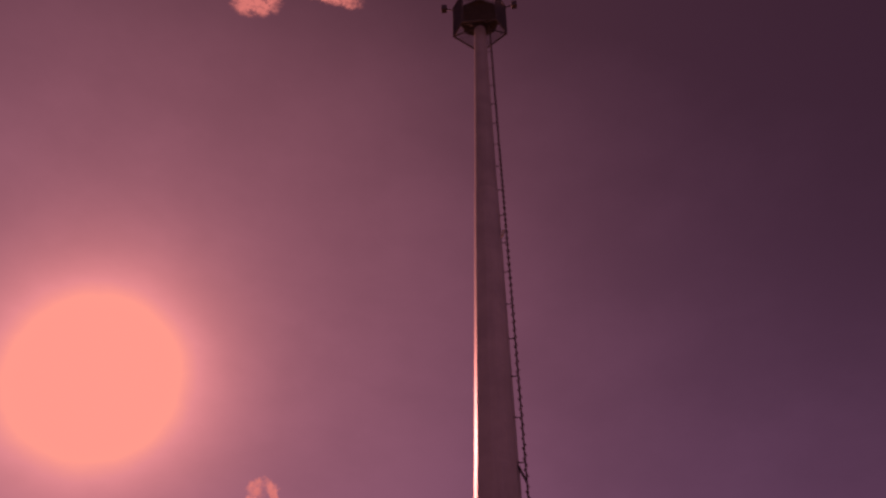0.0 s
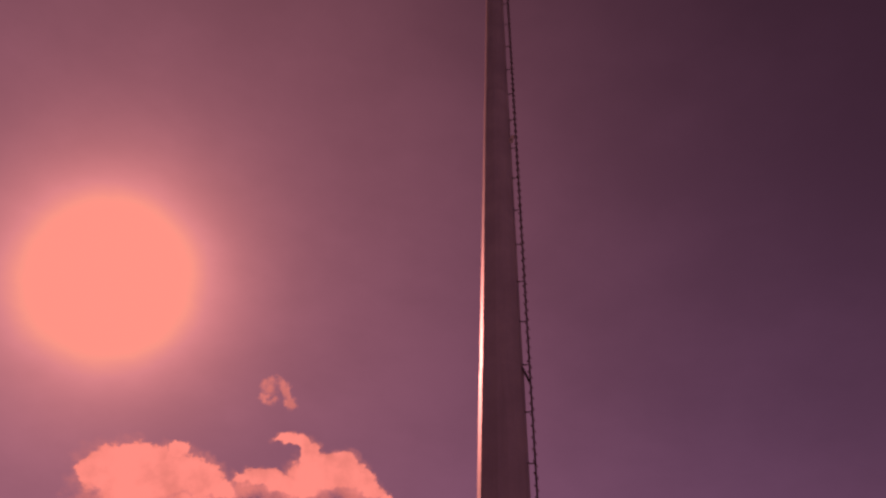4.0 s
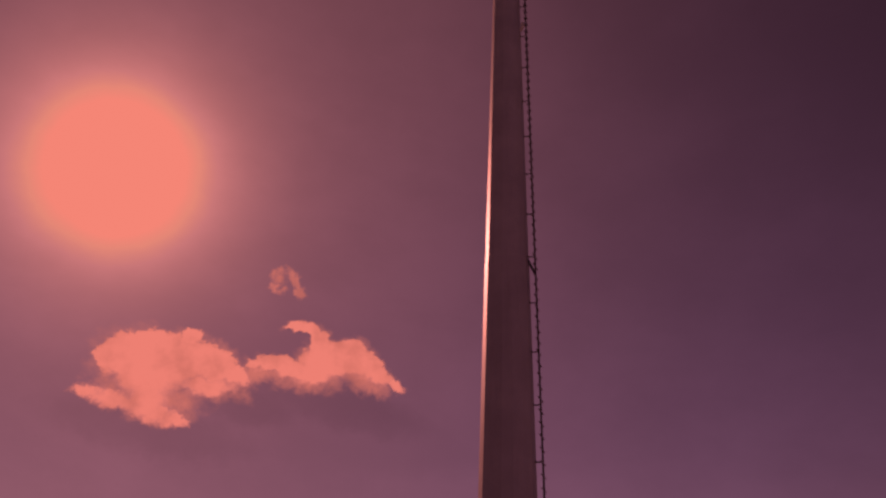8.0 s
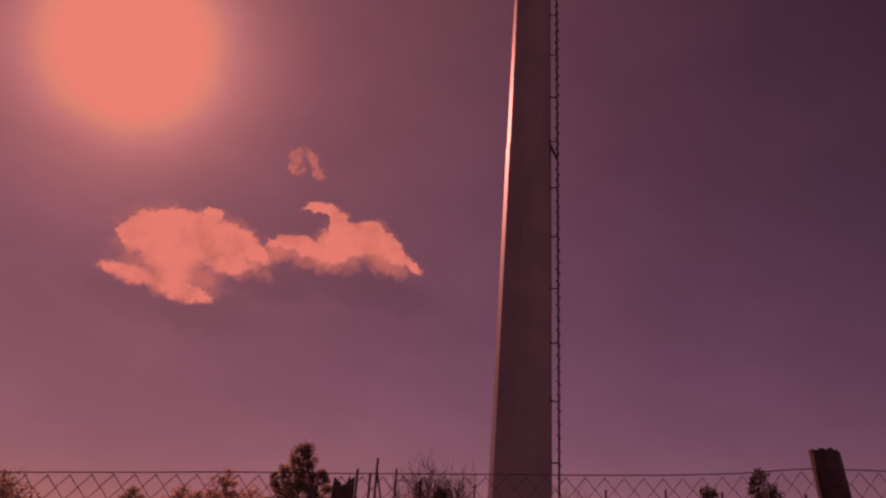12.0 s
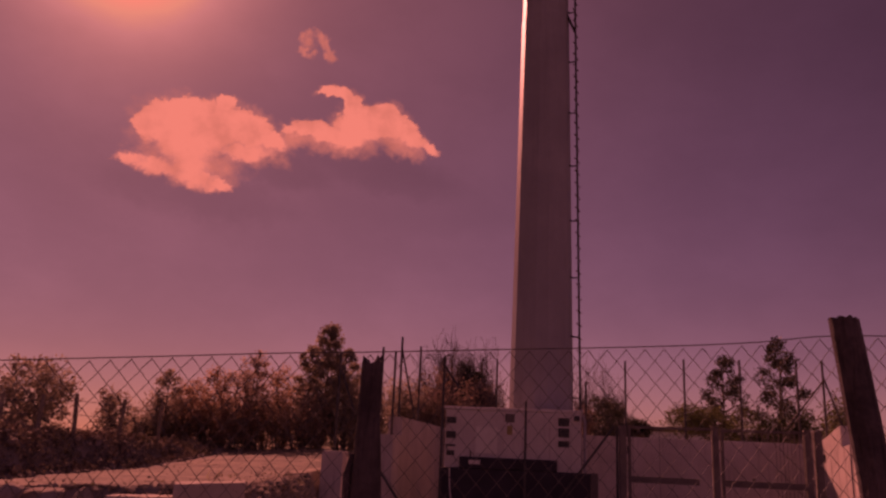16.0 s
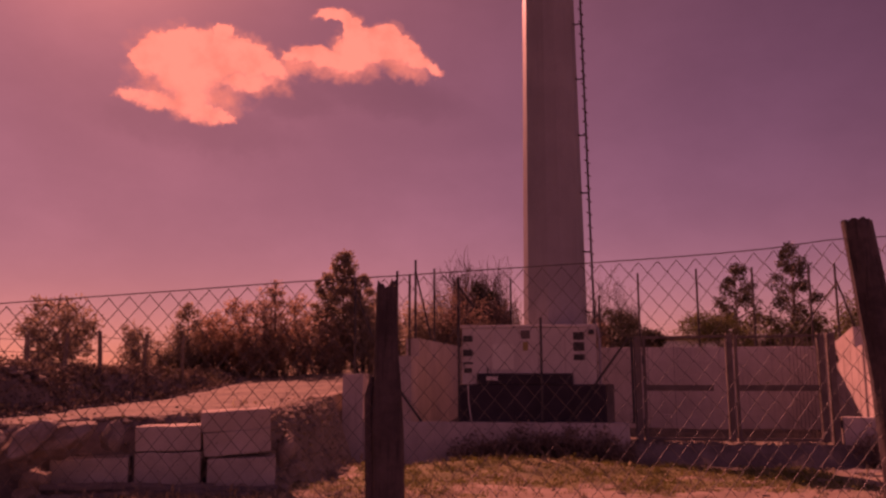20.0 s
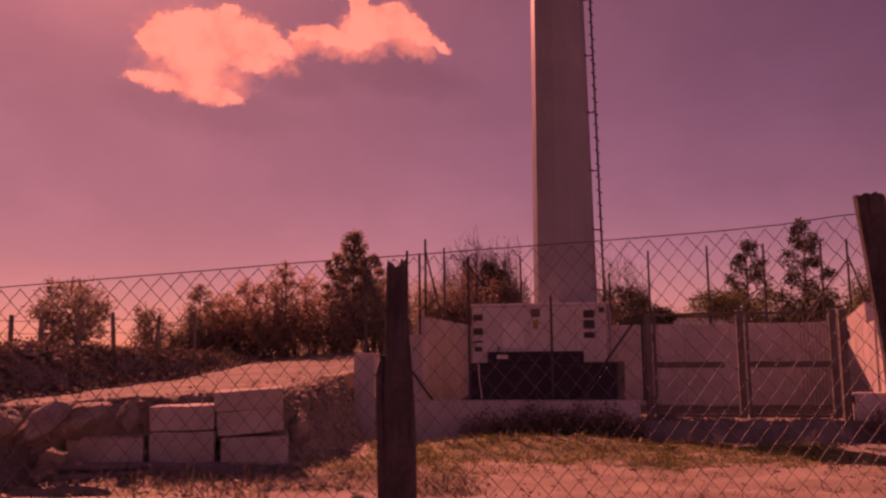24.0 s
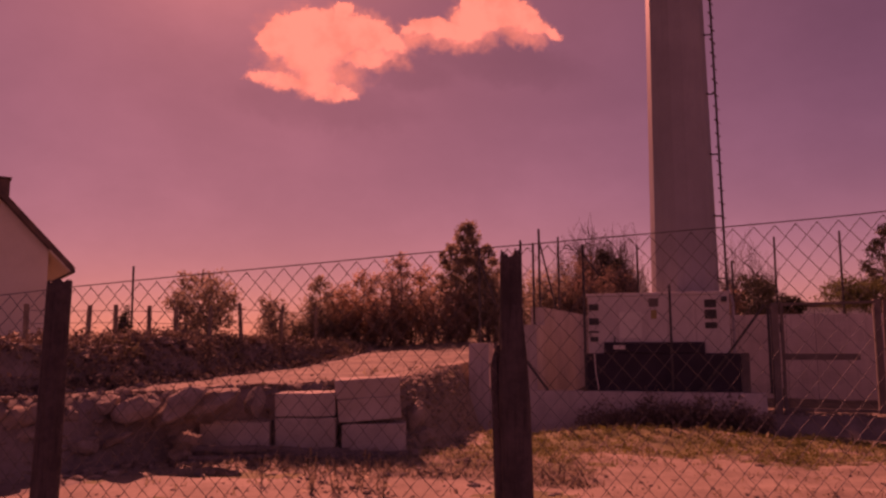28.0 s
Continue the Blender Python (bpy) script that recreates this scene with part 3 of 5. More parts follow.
centre = part("centre_panel", box((-0.175, -0.016, 1.32), (0.195, -0.002, 2.24), 0.004), SHELTER, shelter, "narrow pale centre panel")
for x, z, w, h in ((-0.06, 2.13, 0.19, 0.17),):
    part("grille", box((x - w / 2, -0.022, z - h / 2), (x + w / 2, -0.014, z + h / 2), 0.003), GATE_STEEL, centre, "purple-grey grille")
part("warning_sign", box((-0.115, -0.024, 1.80), (-0.005, -0.018, 1.98), 0.003), SIGN, centre, "faded yellow warning plate")
part("access_panel", box((-0.74, -0.014, 1.42), (-0.30, -0.002, 1.94), 0.006), WHITE_WALL, shelter, "lighter square access panel")
for x, z, w, h in ((-0.26, 1.86, 0.05, 0.05), (0.02, 1.86, 0.05, 0.04), (0.24, 1.88, 0.05, 0.04)):
    part("sticker", box((x - w / 2, -0.021, z - h / 2), (x + w / 2, 0.0, z + h / 2)), WHITE_WALL, shelter, "small pale sticker")
part("floodlight", box((1.22, -0.09, 2.12), (1.33, -0.005, 2.22), 0.01), DARK_STEEL, shelter, "small dark floodlight")
part("conduit", tube([(1.44, 0.1, 0.0), (1.44, 0.1, 2.1), (1.38, 0.2, 2.36)], 0.03, 8), STEEL, shelter, "grey cable conduit")

# ---------------------------------------------------------------- dark housing
gen = thing("generator_housing", (-0.55, 16.32, 0.03), "low dark metal generator housing behind the front wall", "generator")
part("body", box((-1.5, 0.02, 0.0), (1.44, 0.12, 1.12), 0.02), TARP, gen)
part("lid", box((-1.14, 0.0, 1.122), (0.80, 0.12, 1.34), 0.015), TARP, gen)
part("end_frame", box((1.445, 0.0, 0.0), (1.60, 0.12, 1.13), 0.02), GATE_STEEL, gen, "grey end frame")
part("plate", box((-0.95, -0.012, 1.20), (-0.72, 0.0, 1.28), 0.003), SHELTER, gen, "pale blank plate")
part("hose", tube([(-1.33, -0.03, 1.15), (-1.31, -0.05, 0.75), (-1.26, -0.04, 0.4)], 0.014, 6), SHELTER, gen, "pale hanging hose")

# ---------------------------------------------------------------- gate
def square_bar(a, b, w):
    a, b = Vector(a), Vector(b)
    bm = bmesh.new()
    rings = []
    d = (b - a).normalized()
    side = Vector((0, 1, 0)) if abs(d.y) < 0.9 else Vector((1, 0, 0))
    up = d.cross(side).normalized()
    for p in (a, b):
        rings.append([bm.verts.new(p + side * sx * w / 2 + up * sz * w / 2) for sx, sz in ((-1, -1), (1, -1), (1, 1), (-1, 1))])
    for k in range(4):
        bm.faces.new((rings[0][k], rings[0][(k + 1) % 4], rings[1][(k + 1) % 4], rings[1][k]))
    bm.faces.new(rings[0][::-1])
    bm.faces.new(rings[1])
    bmesh.ops.bevel(bm, geom=list(bm.edges), offset=w * 0.12, segments=1, affect="EDGES")
    return bm


def gate_leaf(x0, x1, label, rail_end, bars):
    leaf = thing("metal_gate", (x0, FRONT + 0.1, 0.08), label, "gate", "gate leaves")
    w = x1 - x0
    part("stile", square_bar((0.03, 0, 0), (0.03, 0, 2.02), 0.06), GATE_STEEL, leaf)
    part("stile", square_bar((w - 0.07, 0, 0), (w - 0.07, 0, 2.05), 0.12), GATE_STEEL, leaf)
    part("top_rail", square_bar((0.03, 0.002, 1.98), (w - 0.05, 0.002, 2.0), 0.05), GATE_STEEL, leaf)
    part("middle_rail", box((0.03, -0.02, 0.95), (rail_end, 0.02, 1.07), 0.006), GATE_STEEL, leaf, "broad flat brown rail")
    part("bottom_rail", square_bar((0.03, 0.002, 0.04), (w - 0.05, 0.002, 0.04), 0.06), GATE_STEEL, leaf)
    for x in bars:
        part("bar", square_bar((x, 0.026, 0.05), (x, 0.026, 1.97), 0.009), GATE_STEEL, leaf, "thin upright bar")
    return leaf, w


leaf, w = gate_leaf(1.60, 3.30, "closed brown steel gate leaf with a short middle rail", 1.32, [0.10, 0.60])
leaf, w = gate_leaf(3.33, 4.98, "closed brown steel gate leaf with thin upright bars", 1.58, [0.10 + 0.0705 * k for k in range(13, 22)])
part("lock_box", box((0.55, -0.05, 1.08), (0.61, 0.0, 1.13), 0.006), DARK_STEEL, leaf, "small dark lock")
for k in range(3, 15):
    part("finial", square_bar((0.10 + k * (w - 0.2) / 15, 0.004, 1.80), (0.10 + k * (w - 0.2) / 15, 0.004, 2.04), 0.016), GATE_STEEL, leaf)
# double stile as two thin bars, pale colour standing in for lit edges
for x in (w + 0.02, w + 0.055):
    part("hinge_strip", square_bar((x, 0.0, 0.0), (x, 0.0, 2.03), 0.016), SHEET, leaf, "thin stile bar at the hinge side, coloured pale for its lit edge")
for x, hh, wdt in ((1.50, 2.14, 0.14), (5.10, 2.18, 0.14)):
    gp = thing("gate_post", (x, FRONT + 0.1, -0.05), "grey square steel gate post", "post", "gate posts")
    part("column", square_bar((0, 0, 0), (0, 0, hh), wdt), GATE_STEEL, gp)
    part("hinge", tube([(0.1, -0.02, 0.4), (0.1, -0.02, 0.55)], 0.02, 6), DARK_STEEL, gp)
    part("hinge", tube([(0.1, -0.02, 1.6), (0.1, -0.02, 1.75)], 0.02, 6), DARK_STEEL, gp)

# ---------------------------------------------------------------- steel posts of the compound fence
def steel_post(x, y, z0, z1, lean=0.0, braces=(), w=0.045, label="thin dark steel fence post on the concrete wall"):
    p = thing("fence_post", (x, y, z0), label, "post", "steel fence posts")
    part("upright", square_bar((0, 0, 0), (lean, 0, z1 - z0), w), DARK_STEEL, p)
    part("foot", box((-0.05, -0.05, 0.0), (0.05, 0.05, 0.015), 0.003), DARK_STEEL, p)
    for dx, dz, zt in braces:
        part("brace", square_bar((lean * 0.9, -0.02, zt), (dx, -0.02, dz), 0.035), DARK_STEEL, p)
    return p


def on_wall(az, el, y, z0, **kw):
    x = y * math.tan(radians(az))
    return steel_post(x, y, z0, 1.5 + math.hypot(x, y) * math.tan(radians(el)), **kw)


YB = BACK + 0.12
for az, el in ((5.56, 6.5), (9.5, 6.66), (13.1, 6.63), (16.6, 6.6)):
    on_wall(az, el, YB, 1.965)
on_wall(18.15, 6.6, YB, 1.965, braces=((0.5, 0.0, 1.6), (-0.9, 0.35, 1.5)), label="dark steel corner post with slanting braces")
on_wall(-3.43, 6.38, YB, 1.965)
on_wall(-8.95, 7.08, YB, 1.965, label="dark steel corner post at the back wall")
for az, el, y in ((-11.65, 6.89, 16.6), (-10.75, 6.68, 17.1)):
    on_wall(az, el, y, 1.74)
on_wall(-10.32, 7.7, 17.6, 2.13, braces=((0.36, 0.0, 1.55),), label="tall dark steel post with a slanting brace")
on_wall(-7.21, 6.44, FRONT + 0.14, 0.41, braces=((0.32, 2.3, 2.75),), lean=0.0, label="tall dark steel post on the low front wall")
on_wall(-14.65, 6.4, FRONT + 0.2, 1.37, braces=((0.38, 0.75, 1.75),), label="dark steel corner post with a slanting brace on the pillar")
on_wall(-1.33, 3.51, FRONT + 0.14, 0.41)
on_wall(4.95, 2.0, FRONT + 0.14, 0.41)
on_wall(2.84, 5.02, BACK + 0.12, 1.965)
brace = thing("gate_brace", (1.36, FRONT + 0.02, 0.41), "slanting dark steel brace against the gate post", "brace")
part("bar", square_bar((-0.02, 0, 1.66), (-1.25, 0, 0.0), 0.045), DARK_STEEL, brace)
brace = thing("fence_brace", (-3.35, FRONT + 0.1, 0.41), "slanting dark steel brace on the low wall", "brace")
part("bar", square_bar((-0.15, 0, 0.95), (0.55, 0, 0.0), 0.045), DARK_STEEL, brace)

# ---------------------------------------------------------------- cast blocks and boulders
def block(corner_az, d, z, w, h, dep, turn, tilt, label):
    p = at(corner_az, d, z)
    b = thing("concrete_block", p, label, "block", "cast blocks of the retaining wall")
    b.matrix_basis = pose(p.x, p.y, p.z, 0, tilt, turn)
    bm = box((0, 0, 0), (w, dep, h), 0.02)
    bmesh.ops.subdivide_edges(bm, edges=[e for e in bm.edges if e.calc_length() > 0.2], cuts=4, use_grid_fill=True)
    for v in bm.verts:
        v.co += Vector((noise.noise(v.co * 5 + p), noise.noise(v.co * 5 + p * 2), noise.noise(v.co * 5 + p * 3))) * 0.012
    part("slab", bm, BLOCK, b)
    return b


def from_to(az0, az1, el0, el1, d0, d1, dep, label, tilt=0.0):
    a, b = at(az0, d0), at(az1, d1)
    v = b - a
    z0, z1 = 1.5 + d0 * math.tan(radians(el0)), 1.5 + d0 * math.tan(radians(el1))
    return block(az0, d0, z0, v.length, z1 - z0, dep, math.degrees(math.atan2(v.y, v.x)), tilt, label)


grey = "grey rectangular cast concrete block in the retaining wall"
from_to(-29.17, -25.0, -5.47, -3.84, 10.50, 10.40, 0.45, grey, -0.4)
from_to(-29.14, -25.0, -8.35, -5.52, 10.48, 10.36, 0.45, grey, 0.4)
from_to(-25.0, -20.37, -4.36, -2.98, 10.47, 10.45, 0.5, "grey cast concrete block tilted on top of another", -2.6)
from_to(-24.75, -20.29, -5.98, -4.40, 10.44, 10.42, 0.5, "grey cast concrete block tilted on the lowest one", -4.2)
from_to(-24.5, -19.97, -8.5, -6.10, 10.38, 10.36, 0.5, grey, -0.8)
from_to(-34.13, -29.49, -8.35, -5.72, 10.60, 10.46, 0.5, "grey cast concrete block at the foot of the boulders", -0.3)


def boulder(p, size, turn, label="rough grey boulder set in the earth bank"):
    bm = bmesh.new()
    bmesh.ops.create_icosphere(bm, subdivisions=4, radius=1.0)
    rnd = random.Random(int(abs(p[0] * 1000 + p[2] * 7000)))
    cuts = [(Vector((rnd.gauss(0, 1), rnd.gauss(0, 1), rnd.gauss(0, 1))).normalized(), rnd.uniform(0.62, 0.9)) for _ in range(11)]
    off = Vector(p) * 3.1
    for v in bm.verts:
        n = v.co.normalized()
        r = 1.0
        for c, d in cuts:
            k = n.dot(c)
            if k > 0.05:
                r = min(r, d / k)
        r += 0.07 * noise.noise(n * 2.2 + off) + 0.03 * noise.noise(n * 7 + off)
        v.co = Vector((n.x * r * size[0], n.y * r * size[1], n.z * r * size[2]))
    ob = part("boulder", bm, STONE, smooth=False)
    ob.matrix_basis = Matrix.Translation(p) @ Matrix.Rotation(radians(turn[1]), 4, "Z") @ Matrix.Rotation(radians(turn[0]), 4, "Y")
    return tagged(ob, label, "boulder", "boulders of the retaining wall")


for az, el, d, s, t in ((-30.5, -4.5, 10.36, (0.13, 0.25, 0.23), (14, 20)), (-33.4, -4.6, 10.2, (0.41, 0.3, 0.20), (-36, 32)),
                        (-35.5, -4.55, 10.1, (0.38, 0.3, 0.19), (-30, 34)), (-38.1, -4.6, 10.02, (0.33, 0.28, 0.21), (-28, 36)),
                        (-39.9, -4.3, 10.2, (0.17, 0.25, 0.13), (-8, 36)), (-42.3, -4.85, 10.05, (0.14, 0.2, 0.11), (-20, 38)),
                        (-44.6, -5.0, 9.75, (0.24, 0.2, 0.12), (-42, 40)), (-45.8, -5.2, 9.7, (0.26, 0.25, 0.13), (-38, 40)), (-44.9, -6.0, 9.7, (0.2, 0.2, 0.12), (-35, 40)),
                        (-45.5, -7.0, 9.6, (0.15, 0.2, 0.12), (-40, 40)), (-41.3, -6.8, 9.95, (0.2, 0.25, 0.13), (-6, 36)), (-39.4, -6.6, 10.0, (0.2, 0.16, 0.055), (-24, 36)),
                        (-34.9, -6.9, 10.2, (0.18, 0.2, 0.17), (-8, 32)), (-35.3, -7.8, 10.15, (0.17, 0.2, 0.13), (6, 32)), (-48.5, -5.6, 9.5, (0.4, 0.3, 0.2), (-30, 42)),
                        (-19.3, -5.6, 10.9, (0.15, 0.2, 0.27), (8, 0)), (-18.8, -6.9, 10.9, (0.2, 0.2, 0.14), (0, 0))):
    boulder(at(az, d + 0.06, 1.5 + d * math.tan(radians(el))), [k_ * 0.95 for k_ in s], t)
for az0, az1, d0, d1, z, r in ((-34.6, -24.0, 10.14, 10.05, 0.20, 0.06), (-29.5, -19.8, 10.05, 10.0, 0.09, 0.055), (-34.8, -24.5, 10.0, 9.9, 0.09, 0.06), (-31.5, -21.5, 9.85, 9.75, 0.03, 0.06)):
    a, b = at(az0, d0, z), at(az1, d1, z * 0.4 + 0.02)
    log = thing("timber_beam", a, "grey weathered timber lying at the foot of the blocks", "timber", "timbers before the blocks")
    v = b - a
    pts = [v * (k / 9) + Vector((0, 0.03 * noise.noise((k * 0.7, az0, 1.0)), 0.035 * noise.noise((k * 0.6, az0, 7.0)))) for k in range(10)]
    part("log", tube(pts, [r * (0.85 + 0.25 * noise.noise((k * 0.9, az0, 3.0))) for k in range(10)], 9), TIMBER, log)
# hidden earth box, added to block sunlight leaking between the blocks
a, b = at(-34.2, 10.95), at(-20.0, 10.8)
v = b - a
tagged(part("earth_fill", box((0, 0, -0.3), (v.length, 0.35, 0.45), 0.03, Matrix.Translation(a) @ Matrix.Rotation(math.atan2(v.y, v.x), 4, "Z")), EARTH),
       "unseen earth box added to stop sun through the block gaps", "earth", kind="structure")

# ---------------------------------------------------------------- fence close to the camera
FENCE_TURN = radians(8.4)
FWD = Vector((-math.sin(FENCE_TURN), math.cos(FENCE_TURN), 0))
ALONG = Vector((math.cos(FENCE_TURN), math.sin(FENCE_TURN), 0))
FENCE_D = 2.83


def on_fence(u, z, off=0.0):
    return FWD * (FENCE_D + off) + ALONG * u + Vector((0, 0, z))


def wooden_post(outline, label, notch):
    """outline: (u, z, half width) from the foot to the top."""
    u0, z0, r0 = outline[0]
    foot = on_fence(u0, z0)
    post = thing("wooden_post", foot, label, "post", "wooden fence posts")
    bm = bmesh.new()
    sides, rings = 44, []
    pts = []
    for (ua, za, ra), (ub, zb, rb) in zip(outline, outline[1:]):
        n = max(2, int((zb - za) / 0.06))
        pts += [(ua + (ub - ua) * k / n, za + (zb - za) * k / n, ra + (rb - ra) * k / n) for k in range(n)]
    pts.append(outline[-1])
    for u, z, r in pts:
        mid = on_fence(u, z) - foot
        ring = []
        for k in range(sides):
            a = 2 * math.pi * k / sides
            rr = r * (1 + 0.10 * noise.noise((math.cos(a) * 1.6 + u0 * 9, math.sin(a) * 1.6, z * 1.2))
                      + 0.05 * noise.noise((math.cos(a) * 5, math.sin(a) * 5 + u0, z * 2.0)) + 0.07 * noise.noise((math.cos(a) * 13, math.sin(a) * 13 + u0, z * 1.1)))
            top = 0.0
            if z > pts[-1][1] - 0.03:
                top = notch * noise.noise((math.cos(a) * 2.6 + u0 * 5, math.sin(a) * 2.6, 2.0))
            ring.append(bm.verts.new(mid + ALONG * math.cos(a) * rr + FWD * math.sin(a) * rr + Vector((0, 0, top))))
        rings.append(ring)
    for a, b in zip(rings, rings[1:]):
        for k in range(sides):
            bm.faces.new((a[k], a[(k + 1) % sides], b[(k + 1) % sides], b[k]))
    mid = bm.verts.new(sum((v.co for v in rings[-1]), Vector()) / sides - Vector((0, 0, 0.012)))
    for k in range(sides):
        bm.faces.new((rings[-1][k], rings[-1][(k + 1) % sides], mid))
    bm.faces.new(rings[0][::-1])
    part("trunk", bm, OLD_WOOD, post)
    return post


wooden_post([(-2.005, -0.1, 0.050), (-1.987, 0.9, 0.049), (-1.973, 1.4, 0.047), (-1.963, 1.727, 0.045)],
            "dark weathered round wooden fence post leaning slightly", 0.02)
p = wooden_post([(-0.180, -0.1, 0.055), (-0.187, 0.94, 0.057), (-0.194, 1.30, 0.055), (-0.196, 1.45, 0.049), (-0.199, 1.58, 0.041), (-0.198, 1.79, 0.038)],
                "dark weathered wooden fence post with a split top", 0.06)
wooden_post([(1.665, -0.1, 0.062), (1.574, 1.45, 0.057), (1.505, 2.02, 0.050)], "dark round wooden fence post leaning outwards", 0.02)
q = thing("wooden_batten", on_fence(-0.258, -0.05, 0.0), "thin dark wooden stake tied beside the post", "stake")
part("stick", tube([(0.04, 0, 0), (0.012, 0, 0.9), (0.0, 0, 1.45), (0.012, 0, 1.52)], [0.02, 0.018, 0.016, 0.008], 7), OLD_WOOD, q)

TOP = [(-4.6, 1.50), (-3.0, 1.61), (-1.904, 1.705), (-1.1, 1.765), (-0.572, 1.802), (-0.187, 1.824), (0.546, 1.872), (0.955, 1.902), (1.2, 1.925), (1.45, 1.960), (2.4, 1.99), (3.2, 2.02)]


def top_of(u):
    for (a, za), (b, zb) in zip(TOP, TOP[1:]):
        if u <= b:
            return za + (zb - za) * (u - a) / (b - a)
    return TOP[-1][1]


def wobble(u, z):
    return 0.010 * noise.noise((u * 1.7, z * 1.7, 0.0)), 0.030 * noise.noise((u * 1.3, z * 1.3, 7.0))


netting = thing("chain_link_fence", on_fence(0, 0), "sagging chain link fence of thin grey wire", "fence")
base = on_fence(0, 0)
bm = bmesh.new()
PITCH, STEP = 0.0707, 0.041
for i in range(176):
    u = -3.6 + i * PITCH / 2
    pts, k = [], 0
    zt = top_of(u) - 0.008
    while zt - k * STEP > 0.06:
        du, dw = wobble(u, zt - k * STEP)
        out = (k + i) % 2
        pts.append(on_fence(u + (PITCH * 0.5 if out else 0.0) + du, zt - k * STEP + du * 0.7, dw + (0.0022 if out else -0.0022)) - base)
        k += 1
    add_tube(bm, pts, 0.0017, 4, cap=False)
part("mesh", bm, WIRE, netting)
us = [-3.6 + k * 0.1 for k in range(63)]
part("line_wire", tube([on_fence(u, top_of(u), wobble(u, top_of(u))[1]) - base for u in us], 0.0021, 5), WIRE, netting)

# ---------------------------------------------------------------- trees
def leaf_quads(centres, size, spread, per, rng, flat=0.5):
    """Vertices and faces of small leaves scattered round the centres."""
    vs, fs = [], []
    for c in centres:
        for _ in range(per):
            o = Vector((rng.gauss(0, spread), rng.gauss(0, spread), rng.gauss(0, spread * 0.8)))
            a = Vector((rng.gauss(0, 1), rng.gauss(0, 1), rng.gauss(0, flat))).normalized()
            b = a.orthogonal().normalized()
            b = (Matrix.Rotation(rng.uniform(0, 6.28), 3, a) @ b)
            s = size * rng.uniform(0.6, 1.5)
            p = c + o
            n = len(vs)
            vs += [p - a * s, p + b * s * 0.45, p + a * s, p - b * s * 0.45]
            fs.append((n, n + 1, n + 2, n + 3))
    return vs, fs


def mesh_from(name, vs, fs, mat):
    me = bpy.data.meshes.new(name)
    me.from_pydata([tuple(v) for v in vs], [], fs)
    me.materials.append(mat)
    return me


def branch_out(bm, start, direc, length, radius, depth, rng, tips, bend=0.25, split=3, up=0.25, mids=True):
    pts, radii = [start], [radius]
    d, p = direc.normalized(), start.copy()
    n = 4
    for k in range(n):
        d = (d + Vector((rng.gauss(0, bend), rng.gauss(0, bend), rng.gauss(0, bend) + up * 0.3))).normalized()
        p = p + d * length / n
        pts.append(p.copy())
        radii.append(radius * (1 - 0.6 * (k + 1) / n))
    add_tube(bm, pts, [max(r, 0.009) for r in radii], 5 if radius > 0.02 else 3, cap=False)
    if depth == 0:
        tips += pts[1:] if mids else pts[-1:]
        return
    for k in range(split):
        i = rng.randint(1, n)
        side = Vector((rng.gauss(0, 1), rng.gauss(0, 1), rng.gauss(0.25, 0.5))).normalized()
        branch_out(bm, pts[i], d * 0.6 + side * 0.8 + Vector((0, 0, up)), length * rng.uniform(0.5, 0.75), radii[i] * 0.7, depth - 1, rng, tips, bend, split, up, mids)
    tips.append(pts[-1])


def broad_tree(place, h, width, leaf, seed, label, name="tree", trunk=0.25, depth=2, split=4, per=14, size=0.075, spread=0.22, stems=1, bare=False, category="tree"):
    rng = random.Random(seed)
    t = thing(name, place, label, category)
    bm, tips = bmesh.new(), []
    for s in range(stems):
        off = Vector((rng.gauss(0, 0.15), rng.gauss(0, 0.15), 0)) if stems > 1 else Vector()
        th = h * trunk
        top = Vector((rng.gauss(0, 0.06) * h * 0.3, rng.gauss(0, 0.06) * h * 0.3, th)) + off
        add_tube(bm, [off - Vector((0, 0, 0.2)), off.lerp(top, 0.5) + Vector((rng.gauss(0, 0.03), 0, 0)), top], [0.03 * h ** 0.9 / stems ** 0.4, 0.025 * h ** 0.9 / stems ** 0.4, 0.02 * h ** 0.9 / stems ** 0.4], 8, cap=False)
        for k in range(split + 1):
            a = 2 * math.pi * (k + rng.random() * 0.7) / (split + 1)
            lean = rng.uniform(0.25, 0.9) * width / h
            branch_out(bm, top, Vector((math.cos(a) * lean, math.sin(a) * lean, 0.8)), h * rng.uniform(0.32, 0.5), 0.013 * h, depth, rng, tips, 0.2, split)
    hi = max(v.co.z for v in bm.verts)
    k = h / hi
    wide = max(math.hypot(v.co.x, v.co.y) for v in bm.verts) * 0.9
    kw = min(2.4, (width / 2) / wide)
    for v in bm.verts:
        v.co = Vector((v.co.x * kw, v.co.y * kw, v.co.z * k))
    tips = [Vector((p.x * kw, p.y * kw, p.z * k)) for p in tips]
    part("trunk", bm, TWIG if bare else BARK, t)
    if not bare:
        keep = [p for p in tips if p.z > h * 0.05]
        vs, fs = leaf_quads(keep, size, spread, per, rng)
        part("crown", mesh_from("crown", vs, fs, leaf), leaf, t)
    return t


